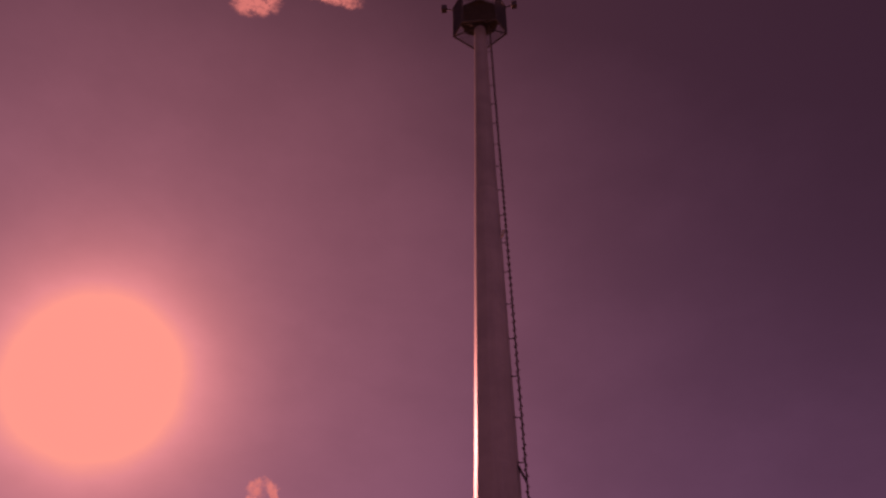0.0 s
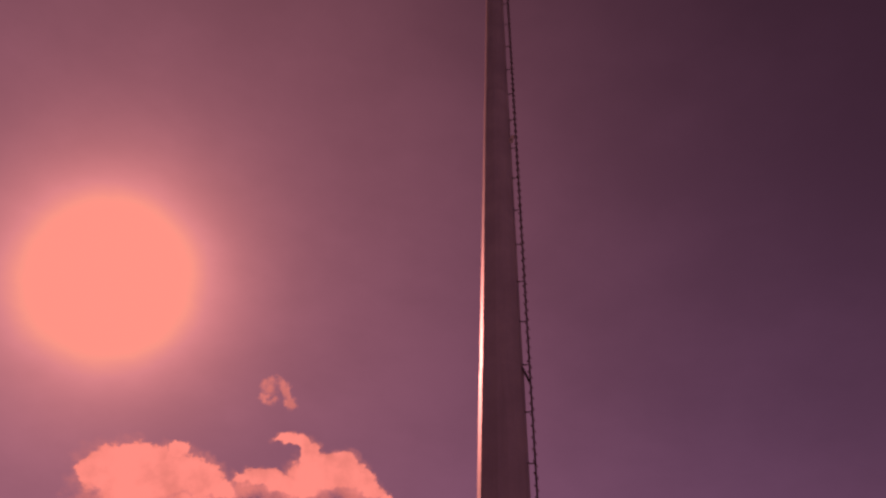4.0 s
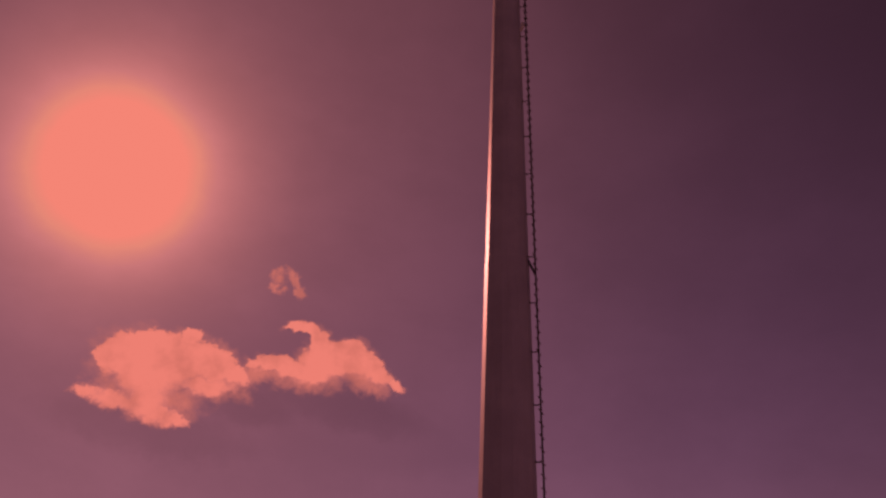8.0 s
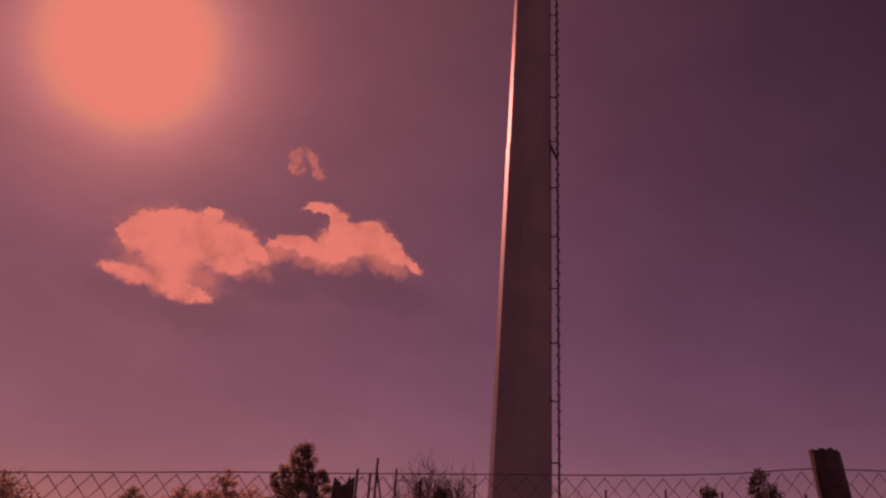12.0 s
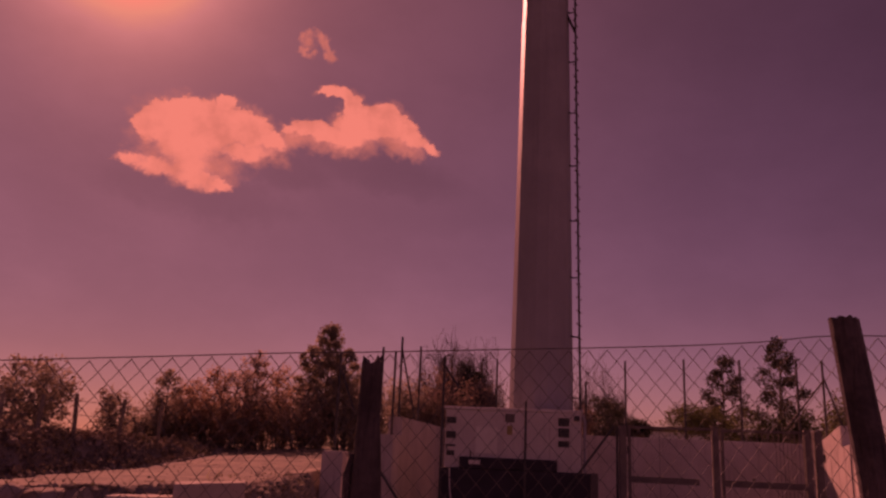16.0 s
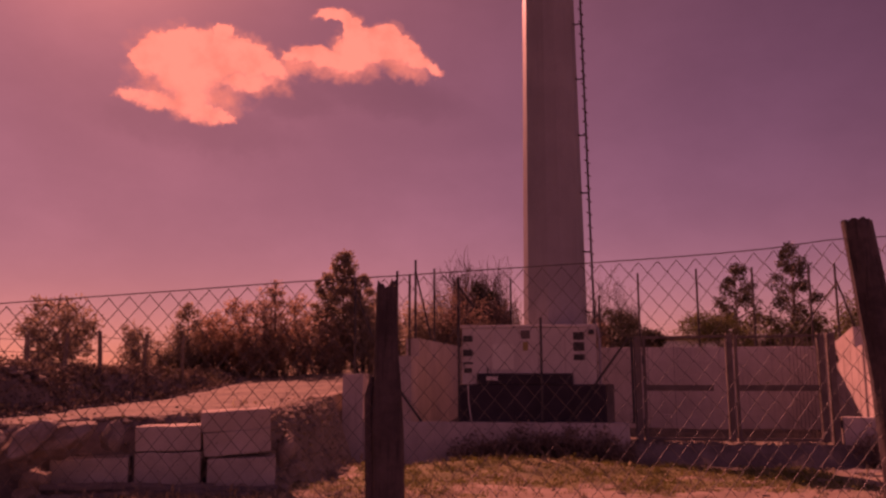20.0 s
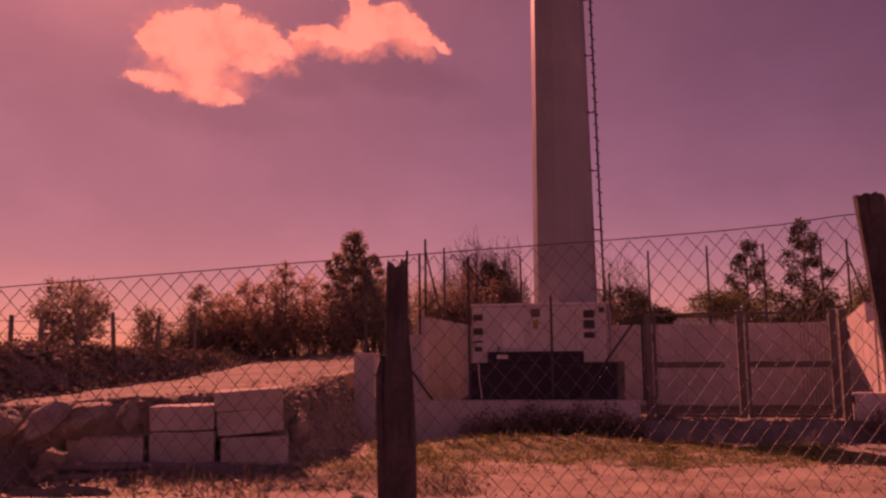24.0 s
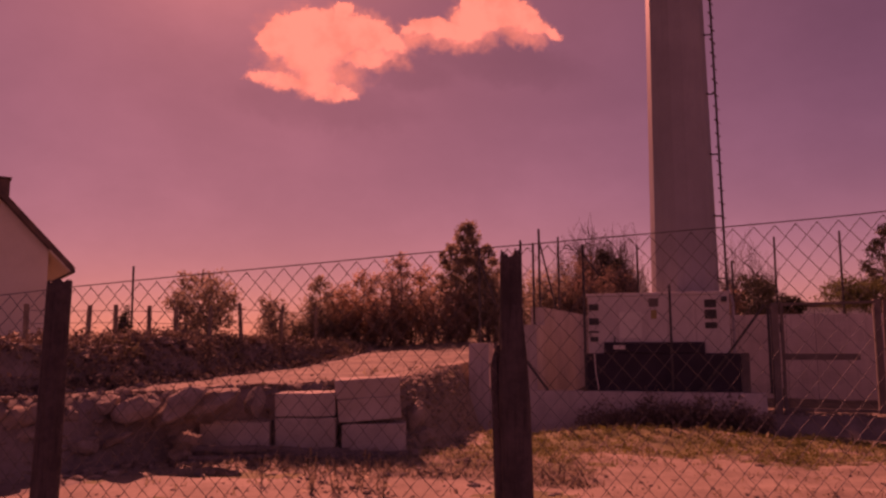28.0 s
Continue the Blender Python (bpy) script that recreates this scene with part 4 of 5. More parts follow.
def thicket(place, h, width, leaf, seed, label, name="shrub", stems=9, per=4, size=0.055, spread=0.13, category="shrub", low=0.08, twigs=9, peak=0.45):
    """Many stems fanning out from one foot, with twigs and leaves all along them."""
    rng = random.Random(seed)
    t = thing(name, place, label, category)
    bm, centres = bmesh.new(), []
    for s in range(stems):
        a = rng.uniform(0, 6.28)
        reach = width / 2 * math.sqrt(rng.random()) * (0.95 if s > 3 else 0.3)
        tall = h * (1 - peak * (2 * reach / width) ** (2 if peak < 0.5 else 1.25)) * (rng.uniform(0.78, 1.0) if s > 3 else rng.uniform(0.86, 0.95)) if s else h * 0.95
        foot = Vector((math.cos(a) * reach * 0.35, math.sin(a) * reach * 0.35, -0.1))
        tip = Vector((math.cos(a) * reach, math.sin(a) * reach, tall))
        bow = Vector((rng.gauss(0, 0.08), rng.gauss(0, 0.08), 0)) * h * 0.5
        pts = [foot, foot.lerp(tip, 0.33) + bow, foot.lerp(tip, 0.66) + bow * 0.8, tip]
        add_tube(bm, pts, [0.010 * h + 0.008, 0.007 * h + 0.006, 0.005 * h + 0.003, 0.004], 5, cap=False)
        for k in range(twigs):
            f = low + (1 - low) * (k + rng.random()) / twigs
            i = min(int(f * 3), 2)
            root = pts[i].lerp(pts[i + 1], f * 3 - i)
            b = rng.uniform(0, 6.28)
            ln = (0.10 + 0.16 * (1 - f)) * width * rng.uniform(0.6, 1.4)
            end = root + Vector((math.cos(b) * ln, math.sin(b) * ln, ln * rng.uniform(0.2, 1.1)))
            add_tube(bm, [root, root.lerp(end, 0.5) + Vector((0, 0, ln * 0.06)), end], [0.008, 0.006, 0.003], 3, cap=False)
            centres += [root.lerp(end, 0.35), root.lerp(end, 0.7), end]
    part("branchwork", bm, BARK, t)
    if per:
        vs, fs = leaf_quads(centres, size, spread, per, rng)
        part("foliage", mesh_from("foliage", vs, fs, leaf), leaf, t)
    return t


def clump_tree(place, h, width, leaf, seed, label, name="tree", category="tree", trunk=0.2, lobes=14, per=420, size=0.045, taper=0.0, lobe=0.30, flat=0.8, stems=1, squash=0.85, loose=0.10):
    """A crown of ragged leaf clumps, each carried by its own limb; taper draws the upper clumps towards the axis."""
    rng = random.Random(seed)
    t = thing(name, place, label, category)
    bm, vs, fs = bmesh.new(), [], []
    feet = [Vector((rng.gauss(0, 0.12), rng.gauss(0, 0.12), -0.2)) * (1 if stems > 1 else 0.3) for _ in range(stems)]
    hubs = [Vector((f.x * 3 + rng.gauss(0, 0.05) * width, f.y * 3, h * (trunk + 0.12 * rng.random()))) for f in feet]
    for f, c in zip(feet, hubs):
        r = 0.018 * h / stems ** 0.5
        add_tube(bm, [f, f.lerp(c, 0.5) + Vector((rng.gauss(0, 0.03) * h, 0, 0)), c], [r * 1.3, r, r * 0.8], 7, cap=False)
    for k in range(lobes):
        f = (k + 0.5 + rng.uniform(-0.4, 0.4)) / lobes
        reach = (math.sqrt(max(1 - (2 * f - 1) ** 2, 0.0)) * 0.55 + 0.25) * (1 - taper * f)
        a = k * 2.4 + rng.uniform(-0.5, 0.5)
        r = lobe * width * rng.uniform(0.7, 1.2) * (1 - 0.95 * taper * f)
        low, top = h * trunk + r * 0.6, h - r * squash * 0.9
        c = Vector((math.cos(a) * reach, math.sin(a) * reach, 0)) * max(width / 2 - r * 0.6, 0.0) + Vector((0, 0, low + (top - low) * f))
        hub = hubs[k % stems] if taper < 0.3 else Vector((0, 0, max(h * trunk, c.z - r)))
        mid = hub.lerp(c, 0.55) + Vector((rng.gauss(0, 0.05), rng.gauss(0, 0.05), 0.05)) * width * 0.3
        add_tube(bm, [hub, mid, c], [0.006 * h + 0.004, 0.004 * h + 0.003, 0.006], 5, cap=False)
        for _ in range(7):
            n = Vector((rng.gauss(0, 1), rng.gauss(0, 1), rng.gauss(0.3, 0.8))).normalized()
            add_tube(bm, [c - n * r * 0.1, c + n * r * 0.55 + Vector((0, 0, 0.03)), c + Vector((n.x, n.y, n.z * squash)) * r * rng.uniform(0.8, 1.15)], [0.007, 0.005, 0.003], 3, cap=False)
        seeds = []
        while len(seeds) < per // 9:
            n = Vector((rng.gauss(0, 1), rng.gauss(0, 1), rng.gauss(0, 1))).normalized()
            if noise.noise(n * 2.1 + c * 3) < -0.12:
                continue
            seeds.append(c + Vector((n.x, n.y, n.z * squash)) * r * (0.35 + 0.7 * rng.random() ** 0.6) * (1 + 0.35 * noise.noise(n * 3.5 + c)))
        v2, f2 = leaf_quads(seeds, size, r * loose + 0.02, 9, rng, flat)
        n0 = len(vs)
        vs += v2
        fs += [tuple(i + n0 for i in q) for q in f2]
    if taper >= 0.3:
        add_tube(bm, [hubs[0], Vector((0, 0, h * 0.6)), Vector((0, 0, h * 0.95))], [0.013 * h, 0.008 * h, 0.005], 6, cap=False)
    part("trunk", bm, BARK, t)
    part("crown", mesh_from("crown", vs, fs, leaf), leaf, t)
    return t


def clumps_at(az, d, el, width, leaf, seed, label, **kw):
    p, h = planted(az, d, el)
    return clump_tree(p, h, width, leaf, seed, label, **kw)


def planted(az, d, el_top, sink=0.0):
    p = at(az, d)
    p.z = height(p.x, p.y) - sink
    return p, 1.5 + d * math.tan(radians(el_top)) - p.z


def tree_at(az, d, el, width, leaf, seed, label, **kw):
    p, h = planted(az, d, el)
    return broad_tree(p, h, width, leaf, seed, label, **kw)


def bush_at(az, d, el, width, leaf, seed, label, **kw):
    p, h = planted(az, d, el)
    return thicket(p, h, width, leaf, seed, label, **kw)


clumps_at(-34.1, 17.5, 4.75, 1.62, LEAF_OLIVE, 19, "rounded olive-green tree behind the field fence", lobes=22, per=260, lobe=0.19, trunk=0.04, stems=4, size=0.036)
clumps_at(-29.3, 22.0, 3.0, 1.1, LEAF_OLIVE, 12, "small olive-green tree behind the field fence", lobes=13, per=220, lobe=0.22, trunk=0.05, stems=3, size=0.036)
for i, (az, d, el, w_, leaf_) in enumerate(((-26.1, 24.6, 4.5, 1.25, LEAF_OLIVE), (-24.6, 24.8, 3.9, 1.3, LEAF_AUTUMN), (-23.0, 25.0, 4.8, 1.35, LEAF_AUTUMN), (-21.6, 24.8, 4.9, 1.2, LEAF_DRY),
                                            (-20.3, 25.2, 6.1, 1.1, LEAF_DRY), (-18.9, 24.8, 5.2, 1.4, LEAF_AUTUMN), (-12.6, 26.2, 5.2, 1.5, LEAF_DRY))):
    tone = {"leaf_olive": "olive-green", "leaf_autumn": "rust-coloured autumn", "leaf_dry": "thin brown-leaved"}[leaf_.name]
    clumps_at(az, d, el, w_, leaf_, 140 + i, "ragged %s tree in the hedgerow" % tone, lobes=19, per=100 if leaf_ is LEAF_DRY else 125, lobe=0.19, trunk=0.14, taper=0.3 if i % 2 else 0.45,
              size=0.042, stems=4 if i % 2 else 1, loose=0.34)
row = [(-27.7, 25, 1.2, 1.3, LEAF_OLIVE), (-26.4, 25, 2.6, 1.4, LEAF_OLIVE), (-25.0, 25.4, 2.7, 1.6, LEAF_AUTUMN), (-23.7, 25.4, 3.0, 1.8, LEAF_AUTUMN), (-22.3, 25.4, 3.3, 1.6, LEAF_AUTUMN),
       (-20.6, 25.4, 6.2, 0.9, LEAF_DRY), (-21.3, 24.6, 2.6, 1.6, LEAF_AUTUMN), (-19.5, 25.4, 3.4, 1.7, LEAF_DRY), (-18.1, 25.4, 3.5, 1.7, LEAF_AUTUMN), (-17.0, 24.6, 3.4, 1.8, LEAF_DRY),
       (-16.3, 24.4, 3.6, 1.8, LEAF_AUTUMN), (-14.2, 24.6, 4.4, 2.0, LEAF_OLIVE), (-13.3, 26, 5.6, 1.7, LEAF_OLIVE), (-12.0, 26, 4.4, 1.9, LEAF_OLIVE)]
for i, (az, d, el, w_, leaf_) in enumerate(row):
    tone = {"leaf_olive": "olive", "leaf_autumn": "rust-coloured autumn", "leaf_dry": "half-bare brown"}[leaf_.name]
    bush_at(az, d, el, w_, leaf_, 30 + i, "tall %s shrub in the hedgerow behind the track" % tone, stems=15, per=5 if tone[0] == "h" else 6, low=0.06, size=0.046, spread=0.17)
tall = "tall olive-green tree rising above the hedgerow"
clumps_at(-15.5, 25.2, 8.3, 2.5, LEAF_OLIVE, 61, tall, lobes=48, per=215, lobe=0.20, trunk=0.03, taper=0.74, size=0.046, loose=0.22)
for az, d, el, w_, seed in ((-16.75, 25.4, 6.85, 1.5, 52), (-14.25, 25.0, 6.7, 1.6, 53)):
    clumps_at(az, d, el, w_, LEAF_OLIVE, seed, "slender olive-green tree in the hedgerow", lobes=20, per=230, lobe=0.21, trunk=0.12, taper=0.5, size=0.045)
for i, (az, d, el, w_) in enumerate(((-6.1, 29.0, 8.6, 3.6), (-8.0, 28.0, 7.2, 2.4), (-4.3, 28.5, 6.8, 2.2), (-5.0, 27.2, 8.2, 2.8), (-7.0, 29.6, 7.8, 2.8), (3.0, 28.0, 7.4, 2.6), (4.6, 28.5, 6.6, 2.2))):
    tree_at(az, d, el, w_, LEAF_DRY, 70 + i, "bare leafless grey tree behind the compound", name="bare_tree", bare=True, depth=3, split=6, trunk=0.22)
for i, (az, d, el, w_, leaf_, low_) in enumerate(((-9.8, 27.0, 4.6, 2.6, LEAF_OLIVE, 0.0), (-8.0, 26.0, 5.2, 2.2, LEAF_RUST, 0.0), (-6.6, 27.5, 6.0, 2.4, LEAF_RUST, 0.1),
                                                (-5.2, 26.0, 5.6, 2.0, LEAF_RUST, 0.0), (-4.0, 26.0, 4.9, 1.8, LEAF_RUST, 0.0), (2.9, 26.0, 3.6, 1.1, LEAF_RUST, 0.0),
                                                (14.0, 28.0, 3.4, 2.4, LEAF_GREEN, 0.2), (16.6, 28.0, 3.6, 2.2, LEAF_GREEN, 0.1), (19.4, 27.0, 4.4, 2.4, LEAF_GREEN, 0.0))):
    tone = {"leaf_olive": "olive-green", "leaf_rust": "brownish rust-coloured", "leaf_dark": "dark evergreen", "leaf_green": "green"}[leaf_.name]
    shape = "umbrella-shaped" if low_ > 0.5 else "dense"
    bush_at(az, d, el, w_, leaf_, 90 + i, "%s %s bush behind the compound wall" % (shape, tone), name="bush", category="bush", stems=30 if tone[0] == "d" else 20,
            per={"b": 14, "g": 26, "d": 28}.get(tone[0], 20), size=0.045, spread=0.17, peak=0.4 if tone[0] == "d" else 0.45, low=low_)
for az, d, el, w_, seed, label in ((4.4, 25.6, 4.15, 1.45, 131, "dark umbrella pine with a dense domed crown"), (10.2, 29.0, 3.75, 2.1, 132, "low spreading umbrella pine behind the gate"),
                                   (6.2, 31.0, 2.6, 1.2, 133, "small dark umbrella pine beyond the wall")):
    clumps_at(az, d, el, w_, LEAF_DARK if seed != 132 else LEAF_GREEN, seed, label, lobes=13, per=420, lobe=0.26, trunk=0.62 if seed != 131 else 0.3, size=0.04, squash=0.6, stems=2)
clumps_at(-5.4, 27.0, 6.3, 2.0, LEAF_DARK, 134, "dark ragged conifer behind the compound", lobes=18, per=380, lobe=0.25, trunk=0.1, taper=0.6, size=0.045)
clumps_at(12.0, 30.0, 6.95, 2.3, LEAF_DARK, 121, "sparse dark green pine behind the compound", lobes=17, per=300, lobe=0.19, trunk=0.33, taper=0.48, size=0.048, loose=0.16)
clumps_at(15.6, 30.0, 8.05, 2.9, LEAF_DARK, 122, "tall ragged dark green pine behind the compound", lobes=24, per=300, lobe=0.175, trunk=0.22, taper=0.62, size=0.048, loose=0.16)

# ---------------------------------------------------------------- house
def house():
    d = 26.0
    e = at(-43.9, d)
    base_z = 1.3
    hs = thing("house", (e.x, e.y, base_z), "cream plastered house with a dark tiled gable roof", "house", turn=50.0)
    eave, rise, half, wing, deep, over = 2.83, 1.62, 1.5, 3.4, 8.0, 0.6
    gable = [(0.0, 0.0), (-half - wing, 0.0), (-half - wing, eave), (-half, eave + rise), (0.0, eave)]
    part("wall", prism(gable, 0.0, deep), PLASTER, hs, "cream plaster wall")
    for run, sgn in ((half, 1), (wing, -1)):
        slope = math.atan2(rise, run)
        ln = math.hypot(run, rise) + over / math.cos(slope)
        m = Matrix.Translation((-half, 0, eave + rise + 0.01)) @ Matrix.Rotation(slope * sgn, 4, "Y")
        lo, hi = ((0, -0.35, 0.0), (ln, deep + 0.4, 0.16)) if sgn == 1 else ((-ln, -0.35, 0.0), (-0.01, deep + 0.4, 0.16))
        part("roof", box(lo, hi, 0.02, m), ROOF, hs, "dark tiled roof slope")
    slope = math.atan2(rise, half)
    ln = math.hypot(half, rise) + over / math.cos(slope)
    m = Matrix.Translation((-half, 0, eave + rise + 0.01)) @ Matrix.Rotation(slope, 4, "Y")
    part("soffit", box((ln - over / math.cos(slope) + 0.02, -0.33, -0.03), (ln - 0.03, deep, -0.004), 0.004, m), PLASTER, hs, "cream soffit under the eave")
    part("gutter", tube([(over + 0.05, -0.35, eave - over * 1.08 + 0.02), (over + 0.05, deep, eave - over * 1.08 + 0.02)], 0.06, 8), DARK_STEEL, hs)
    part("chimney", box((-half - 0.25, 0.1, eave + rise - 0.75), (-half + 0.42, 0.7, eave + rise + 0.42), 0.02), ROOF, hs, "dark chimney stack")
    part("chimney_cap", box((-half - 0.29, 0.06, eave + rise + 0.422), (-half + 0.46, 0.74, eave + rise + 0.48), 0.01), ROOF, hs, "flat dark chimney cap")
    return hs


house()
far = thing("building", at(9.3, 60.0, 1.0), "low white building far behind the compound", "building")
part("wall", box((-3.0, 0, 0), (2.6, 5, 2.35), 0.02), WHITE_WALL, far)
part("roof", box((-3.2, -0.2, 2.352), (2.8, 5.2, 2.6), 0.02), ROOF, far)
for x in (-1.9, 0.1, 1.6):
    part("window", box((x, -0.03, 1.0), (x + 0.6, 0.05, 1.9), 0.01), VENT, far)

# ---------------------------------------------------------------- field fence on the bank
stakes = [(-45.0, 14.0, 2.3, 0.0), (-41.4, 14.5, 2.25, 0.02), (-39.7, 15.0, 2.3, 0), (-37.6, 15.5, 2.25, 0), (-35.9, 15.5, 2.2, 0), (-33.7, 16.0, 2.3, 0.02), (-31.5, 16.5, 2.45, -0.03), (-28.9, 18.0, 2.3, 0.03), (-26.4, 19.5, 2.2, 0)]
tops = []
for az, d, el, lean in stakes:
    p = at(az, d)
    p.z = height(p.x, p.y) - 0.05
    hh = 1.5 + d * math.tan(radians(el)) - p.z
    st = thing("fence_stake", p, "weathered wooden stake of the wire field fence", "stake", "field fence stakes")
    part("stick", tube([(0, 0, -0.2), (lean, 0, hh * 0.5), (lean * 2, 0, hh)], [0.046, 0.042, 0.038], 8), STAKE, st)
    tops.append((p, hh))
wires = thing("field_fence_wire", (0, 0, 0), "thin wires strung between the wooden stakes", "wire")
for f in (0.55, 0.85):
    part("wire", tube([p + Vector((0, -0.05, hh * f)) for p, hh in tops], 0.007, 4), WIRE, wires)
p = at(-38.7, 24.0)
p.z = height(p.x, p.y)
mast = thing("flag_pole", p, "thin pole beside a small dark conical shrub", "pole")
part("pole", tube([(0, 0, 0), (0, 0, 1.5 + 24 * math.tan(radians(4.9)) - p.z)], 0.03, 6), DARK_STEEL, mast)
thicket(p + Vector((0.0, -0.3, 0)), 1.15, 0.5, LEAF_DARK, 201, "small dark conical shrub by the pole", stems=12, per=14, size=0.03, spread=0.05, peak=0.8)

# ---------------------------------------------------------------- low vegetation
def scatter(name, mat, places, blade, per, label, category, lean=0.35, width=0.012, seed=1, height_of=None):
    rng = random.Random(seed)
    vs, fs = [], []
    for x, y, s in places:
        z = height(x, y) - 0.01
        for _ in range(per):
            a = rng.uniform(0, 6.28)
            o = Vector((x + rng.gauss(0, 0.05), y + rng.gauss(0, 0.05), z))
            ln = blade * s * rng.uniform(0.5, 1.3)
            d = Vector((math.cos(a) * lean * rng.random(), math.sin(a) * lean * rng.random(), 1)).normalized()
            w_ = Vector((math.cos(a + 1.6), math.sin(a + 1.6), 0)) * width * rng.uniform(0.6, 1.3)
            n = len(vs)
            mid = o + d * ln * 0.55
            vs += [o - w_, o + w_, mid + w_ * 0.7, mid - w_ * 0.7, o + d * ln + Vector((math.cos(a), math.sin(a), -0.3)) * ln * 0.25]
            fs += [(n, n + 1, n + 2, n + 3), (n + 3, n + 2, n + 4)]
    return tagged(new(name, mesh_from(name, vs, fs, mat)), label, category, kind="stuff")


rng = random.Random(5)
spots, dry = [], []
for _ in range(9000):
    x, y = rng.uniform(-5.5, 5.5), rng.uniform(9.5, 15.7)
    k = ground_kind(x, y)
    if k == 3 and rng.random() < 0.55 + 0.9 * noise.noise((x * 1.3, y * 1.3, 40.0)):
        spots.append((x, y, rng.uniform(0.5, 1.2)))
    elif (k == 3 and rng.random() < 0.12) or rng.random() < 0.015:
        dry.append((x, y, rng.uniform(0.5, 1.3)))
scatter("grass", GRASS, spots[::2], 0.045, 5, "short yellow-green grass in front of the wall", "grass", 1.1, 0.009, seed=2)
clumps = [(x, y, rng.uniform(0.0, 0.03)) for x, y, k in spots]
for _ in range(130):
    x = rng.uniform(-5.2, -2.0)
    y = 8.1 + (x + 5.2) * 0.5 + rng.uniform(-0.6, 0.3)
    if side_of(EDGE, x, y) < -0.5:
        dry.append((x, y, rng.uniform(0.2, 0.6)))
for _ in range(160):
    dry.append((rng.uniform(-7.5, 4.0), rng.uniform(6.5, 10.0), rng.uniform(0.25, 0.6)))
scatter("dry_grass", STRAW, dry, 0.11, 5, "dry straw-coloured grass tufts on the dirt", "grass", 0.6, seed=3)


def weeds(name, places, mat, label, size, spread, per, seed, twig=True):
    rng = random.Random(seed)
    centres = [Vector((x, y, height(x, y) + z)) for x, y, z in places]
    vs, fs = leaf_quads(centres, size, spread, per, rng, 0.8)
    return tagged(new(name, mesh_from(name, vs, fs, mat)), label, "vegetation", kind="stuff")


weeds("turf_herbs", clumps, GRASS, "low green herbs among the turf", 0.018, 0.04, 9, 6)
litter = [(rng.uniform(-4.6, -1.0), rng.uniform(8.2, 10.2), rng.uniform(0.5, 1.5)) for _ in range(1500)]
scatter("straw_litter", STRAW, litter, 0.11, 4, "flattened straw lying on the ground", "straw", 6.0, 0.007, seed=4)
places = []
for _ in range(2600):
    y = rng.uniform(5.5, 22.0)
    x = rng.uniform(-13.0, -7.0)
    b = side_of(BANK, x, y)
    if -0.1 < b < 2.6:
        places.append((x, y, rng.uniform(-0.02, 0.07 + 0.22 * max(noise.noise((x * 1.6, y * 1.6, 61.0)), 0.0))))
face = []
for _ in range(9000):
    x, y = rng.uniform(-11.0, -6.5), rng.uniform(4.0, 24.0)
    b = side_of(BANK, x, y)
    if -0.2 < b < 0.55:
        face.append((x, y, rng.uniform(-0.02, 0.05 + 0.2 * max(noise.noise((x * 1.3, y * 1.3, 60.0)), 0.0))))
weeds("brambles", places + face, BRAMBLE, "brown tangled brambles covering the bank", 0.035, 0.08, 14, 7)
weeds("bramble_tops", [q_ for q_ in places if side_of(BANK, q_[0], q_[1]) > 0.9][::3], LEAF_OLIVE, "olive leaves on top of the bank", 0.045, 0.09, 7, 8)
places = []
for cx, cy, r, n in ((0.0, 15.6, 0.6, 110), (-0.65, 15.65, 0.65, 150), (0.7, 15.65, 0.55, 80), (-1.6, 15.6, 0.55, 60), (5.7, 15.7, 0.4, 40)):
    for _ in range(n):
        a, rr = rng.uniform(0, 6.28), r * math.sqrt(rng.random())
        places.append((cx + math.cos(a) * rr * 1.2, cy + math.sin(a) * rr * 0.5, rng.uniform(0.0, 0.80) * (1 - rr / r * 0.7)))
weeds("shrubs", places, LEAF_RUST, "low brown shrubs growing along the front wall", 0.03, 0.09, 34, 9)
places = [(x, y, rng.uniform(0, 0.12)) for x, y in ((rng.uniform(-4.5, -2.9), rng.uniform(10.3, 15.0)) for _ in range(60)) if side_of(EDGE, x, y) < 0.6]
weeds("slope_weeds", places, BRAMBLE, "dry weeds on the dark earth slope", 0.025, 0.08, 7, 10)


def clods(name, mat, places, label, lo, hi, seed):
    rng = random.Random(seed)
    unit = bmesh.new()
    bmesh.ops.create_icosphere(unit, subdivisions=1, radius=1.0)
    base_v = [v.co.copy() for v in unit.verts]
    base_f = [[v.index for v in f.verts] for f in unit.faces]
    unit.free()
    vs, fs = [], []
    for x, y in places:
        r = rng.uniform(lo, hi) * (1.8 if rng.random() < 0.06 else 1.0)
        c = Vector((x, y, height(x, y) + r * 0.15))
        sq = Vector((rng.uniform(0.7, 1.5), rng.uniform(0.7, 1.5), rng.uniform(0.4, 0.8))) * r
        turn = Matrix.Rotation(rng.uniform(0, 6.28), 3, "Z")
        n = len(vs)
        vs += [c + turn @ Vector((v.x * sq.x, v.y * sq.y, v.z * sq.z)) * rng.uniform(0.75, 1.2) for v in base_v]
        fs += [[i + n for i in f] for f in base_f]
    return tagged(new(name, mesh_from(name, vs, fs, mat)), label, "stones", kind="stuff")


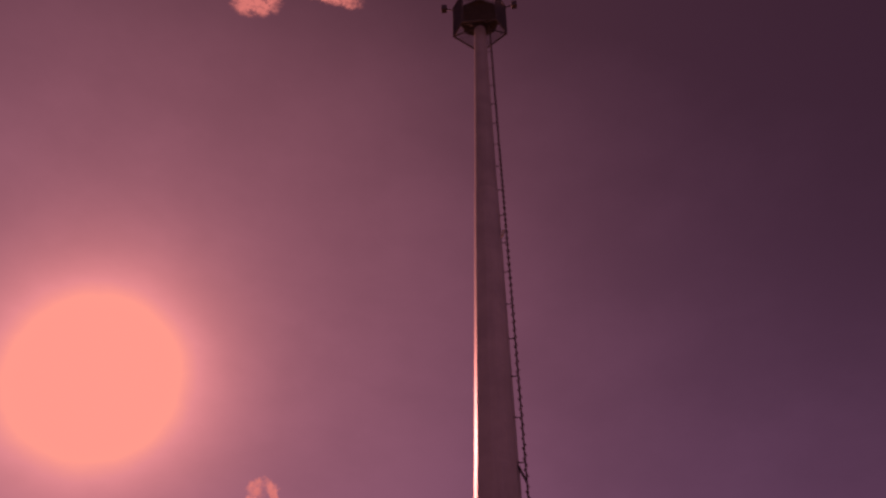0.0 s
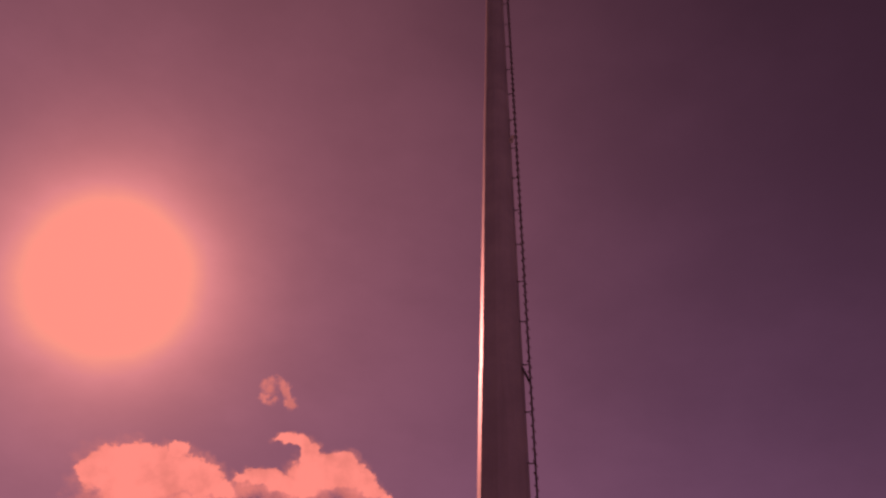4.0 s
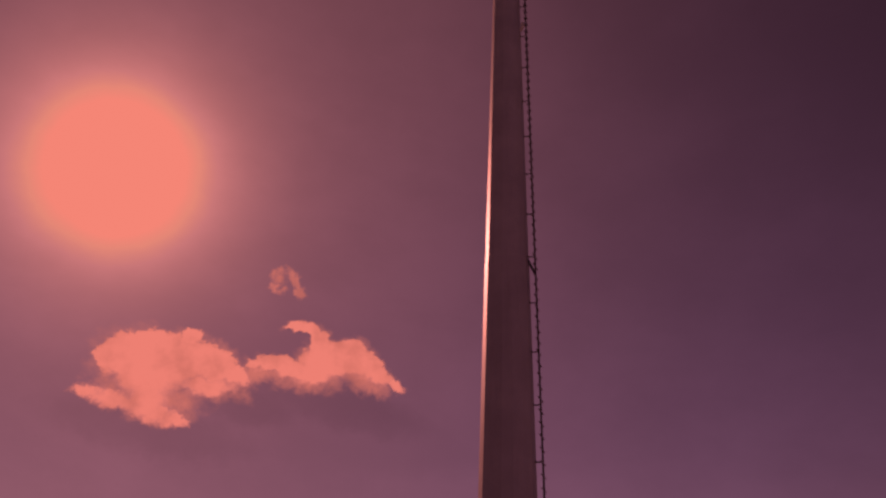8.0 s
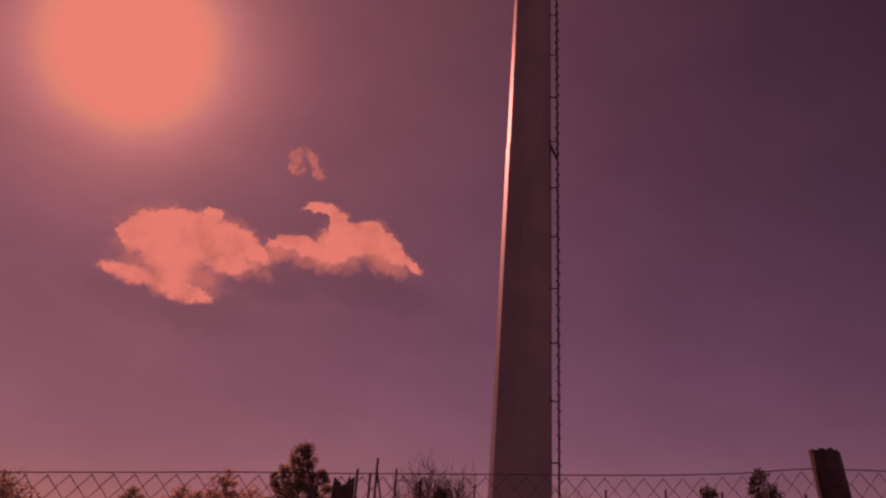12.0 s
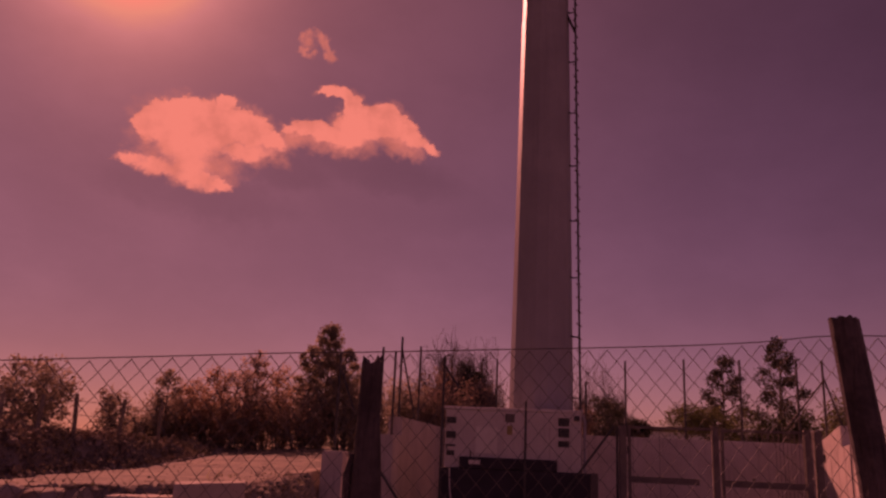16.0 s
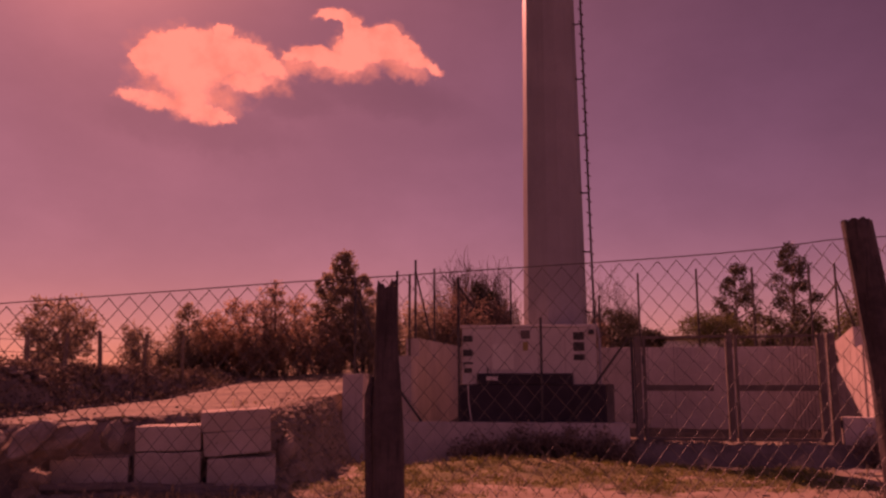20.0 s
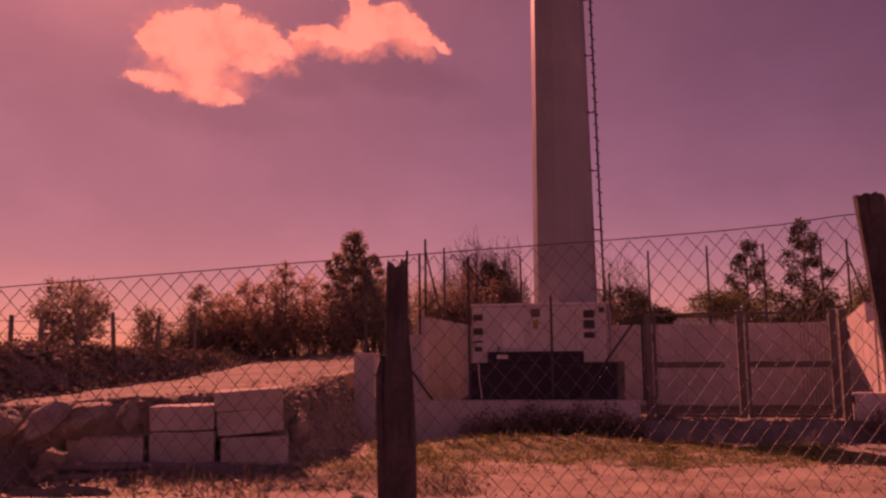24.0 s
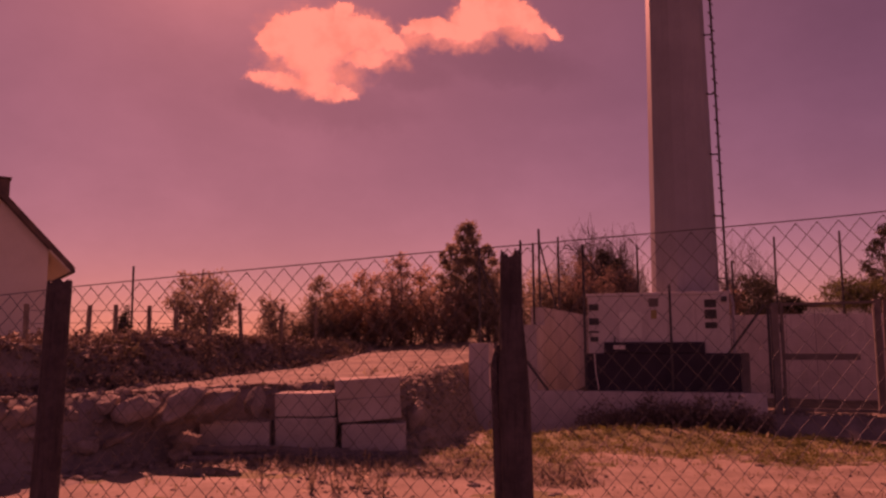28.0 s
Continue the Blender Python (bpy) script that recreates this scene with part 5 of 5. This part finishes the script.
rng = random.Random(17)
clods("pebbles", DIRT, [(rng.uniform(-8, 6), rng.uniform(6.0, 11.5)) for _ in range(1000)], "small clods and pebbles on the dirt", 0.005, 0.026, 18)
clods("track_gravel", TRACK, [q_ for q_ in ((rng.uniform(-8.2, -4.4), rng.uniform(8.0, 22.0)) for _ in range(350)) if side_of(EDGE, *q_) > 0.1 and side_of(BANK, *q_) < 0.2],
      "loose gravel on the track", 0.006, 0.02, 19)
clods("rubble", STONE, [q_ for q_ in ((rng.uniform(-7.2, -2.6), rng.uniform(6.5, 15.4)) for _ in range(5200)) if -0.9 < side_of(EDGE, *q_) < 0.25 and (q_[0] < -4.6 or q_[1] < 9.6)],
      "broken stones and clods at the foot of the bank", 0.015, 0.06, 20)
clods("bank_clods", SOIL, [q_ for q_ in ((rng.uniform(-11.0, -6.5), rng.uniform(4.0, 24.0)) for _ in range(7000)) if -0.3 < side_of(BANK, *q_) < 0.7],
      "dark clods of earth on the bank", 0.025, 0.085, 21)
clods("yard_clods", SOIL, [(x, y) for x, y in ((rng.uniform(-6.6, -1.6), rng.uniform(7.2, 10.6)) for _ in range(800))
                           if noise.noise((x * 0.8, y * 2.2, 70.0)) > 0.05 and side_of(EDGE, x, y) < -0.3], "dark crumbs of earth on the dirt", 0.010, 0.036, 22)
debris = [(x, y, rng.uniform(0.5, 1.4)) for x, y in ((rng.uniform(-6.6, -1.0), rng.uniform(7.4, 9.6)) for _ in range(1500))
          if abs(y - 8.35 - 0.12 * (x + 4) - 0.5 * noise.noise((x * 0.7, 3.0, 0.0))) < 0.42 and side_of(EDGE, x, y) < -0.3]
scatter("dead_stalks", BRAMBLE, debris, 0.16, 4, "dark flattened dead stalks on the dirt", "plant litter", 5.0, 0.008, seed=24)


def dry_weed(x, y, h, seed):
    rng = random.Random(seed)
    w_ = thing("dry_weed", (x, y, height(x, y) - 0.01), "tall dry weed with pale seed heads on the dirt", "weed", "dry weeds before the blocks")
    for k in range(rng.randint(2, 4)):
        a, ln = rng.uniform(0, 6.28), h * rng.uniform(0.6, 1.0)
        tip = Vector((math.cos(a) * ln * 0.22, math.sin(a) * ln * 0.22, ln))
        part("stem", tube([(0, 0, 0), tip * 0.5 + Vector((0, 0, ln * 0.06)), tip], [0.005, 0.004, 0.0025], 5), STRAW, w_)
        part("seed_head", tube([tip * 0.9, tip * 0.96, tip * 1.02, tip * 1.1], [0.004, 0.012, 0.010, 0.003], 6), STRAW, w_, "pale dry seed head")
    vs, fs = leaf_quads([Vector((0, 0, h * f)) for f in (0.1, 0.2, 0.35, 0.5)], 0.028, 0.04, 6, rng, 0.8)
    part("foliage", mesh_from("foliage", vs, fs, LEAF_OLIVE), LEAF_OLIVE, w_)


for i, (x, y, h) in enumerate(((-3.52, 7.05, 0.40), (-3.40, 7.25, 0.30), (-3.28, 7.15, 0.34), (-3.12, 7.30, 0.42), (-3.02, 7.45, 0.36), (-3.65, 7.3, 0.25), (-4.15, 7.2, 0.28), (-2.85, 7.2, 0.36), (-3.3, 7.6, 0.26))):
    dry_weed(x, y, h, 300 + i)

# clods added on the threshold so the sunlit strip there is broken up
clods("threshold_dirt", SOIL, [(rng.uniform(1.6, 3.1), FRONT + rng.uniform(0.0, 0.6)) for _ in range(170)] + [(rng.uniform(3.3, 5.1), FRONT + rng.uniform(0.0, 0.35)) for _ in range(50)],
      "earth clods added to break the sunlit strip under the gate", 0.03, 0.07, 25)

furrows = [(x, y, rng.uniform(0.4, 1.2)) for x, y in ((rng.uniform(-1.6, 5.5), rng.uniform(8.2, 11.5)) for _ in range(3200))
           if noise.noise((x * 0.5, y * 2.6, 80.0)) > 0.26]
scatter("trodden_stalks", BRAMBLE, furrows[::2], 0.12, 3, "dark trodden stalks on the dirt", "plant litter", 5.0, 0.007, seed=26)
scatter("trodden_straw", STRAW, furrows[1::2], 0.12, 3, "pale trodden straw on the dirt", "straw", 5.0, 0.007, seed=27)

clods("slope_clods", EARTH, [q_ for q_ in ((rng.uniform(-4.8, -2.6), rng.uniform(9.8, 15.4)) for _ in range(2600)) if -0.6 < side_of(EDGE, *q_) < 0.45],
      "brown clods of earth on the slope beside the blocks", 0.015, 0.055, 28)

twig_bush = at(20.4, 8.2)
thicket((twig_bush.x, twig_bush.y, height(twig_bush.x, twig_bush.y)), 0.5, 0.55, LEAF_DRY, 410, "leafless dry twiggy shrub on the dirt", stems=11, per=0, twigs=7)
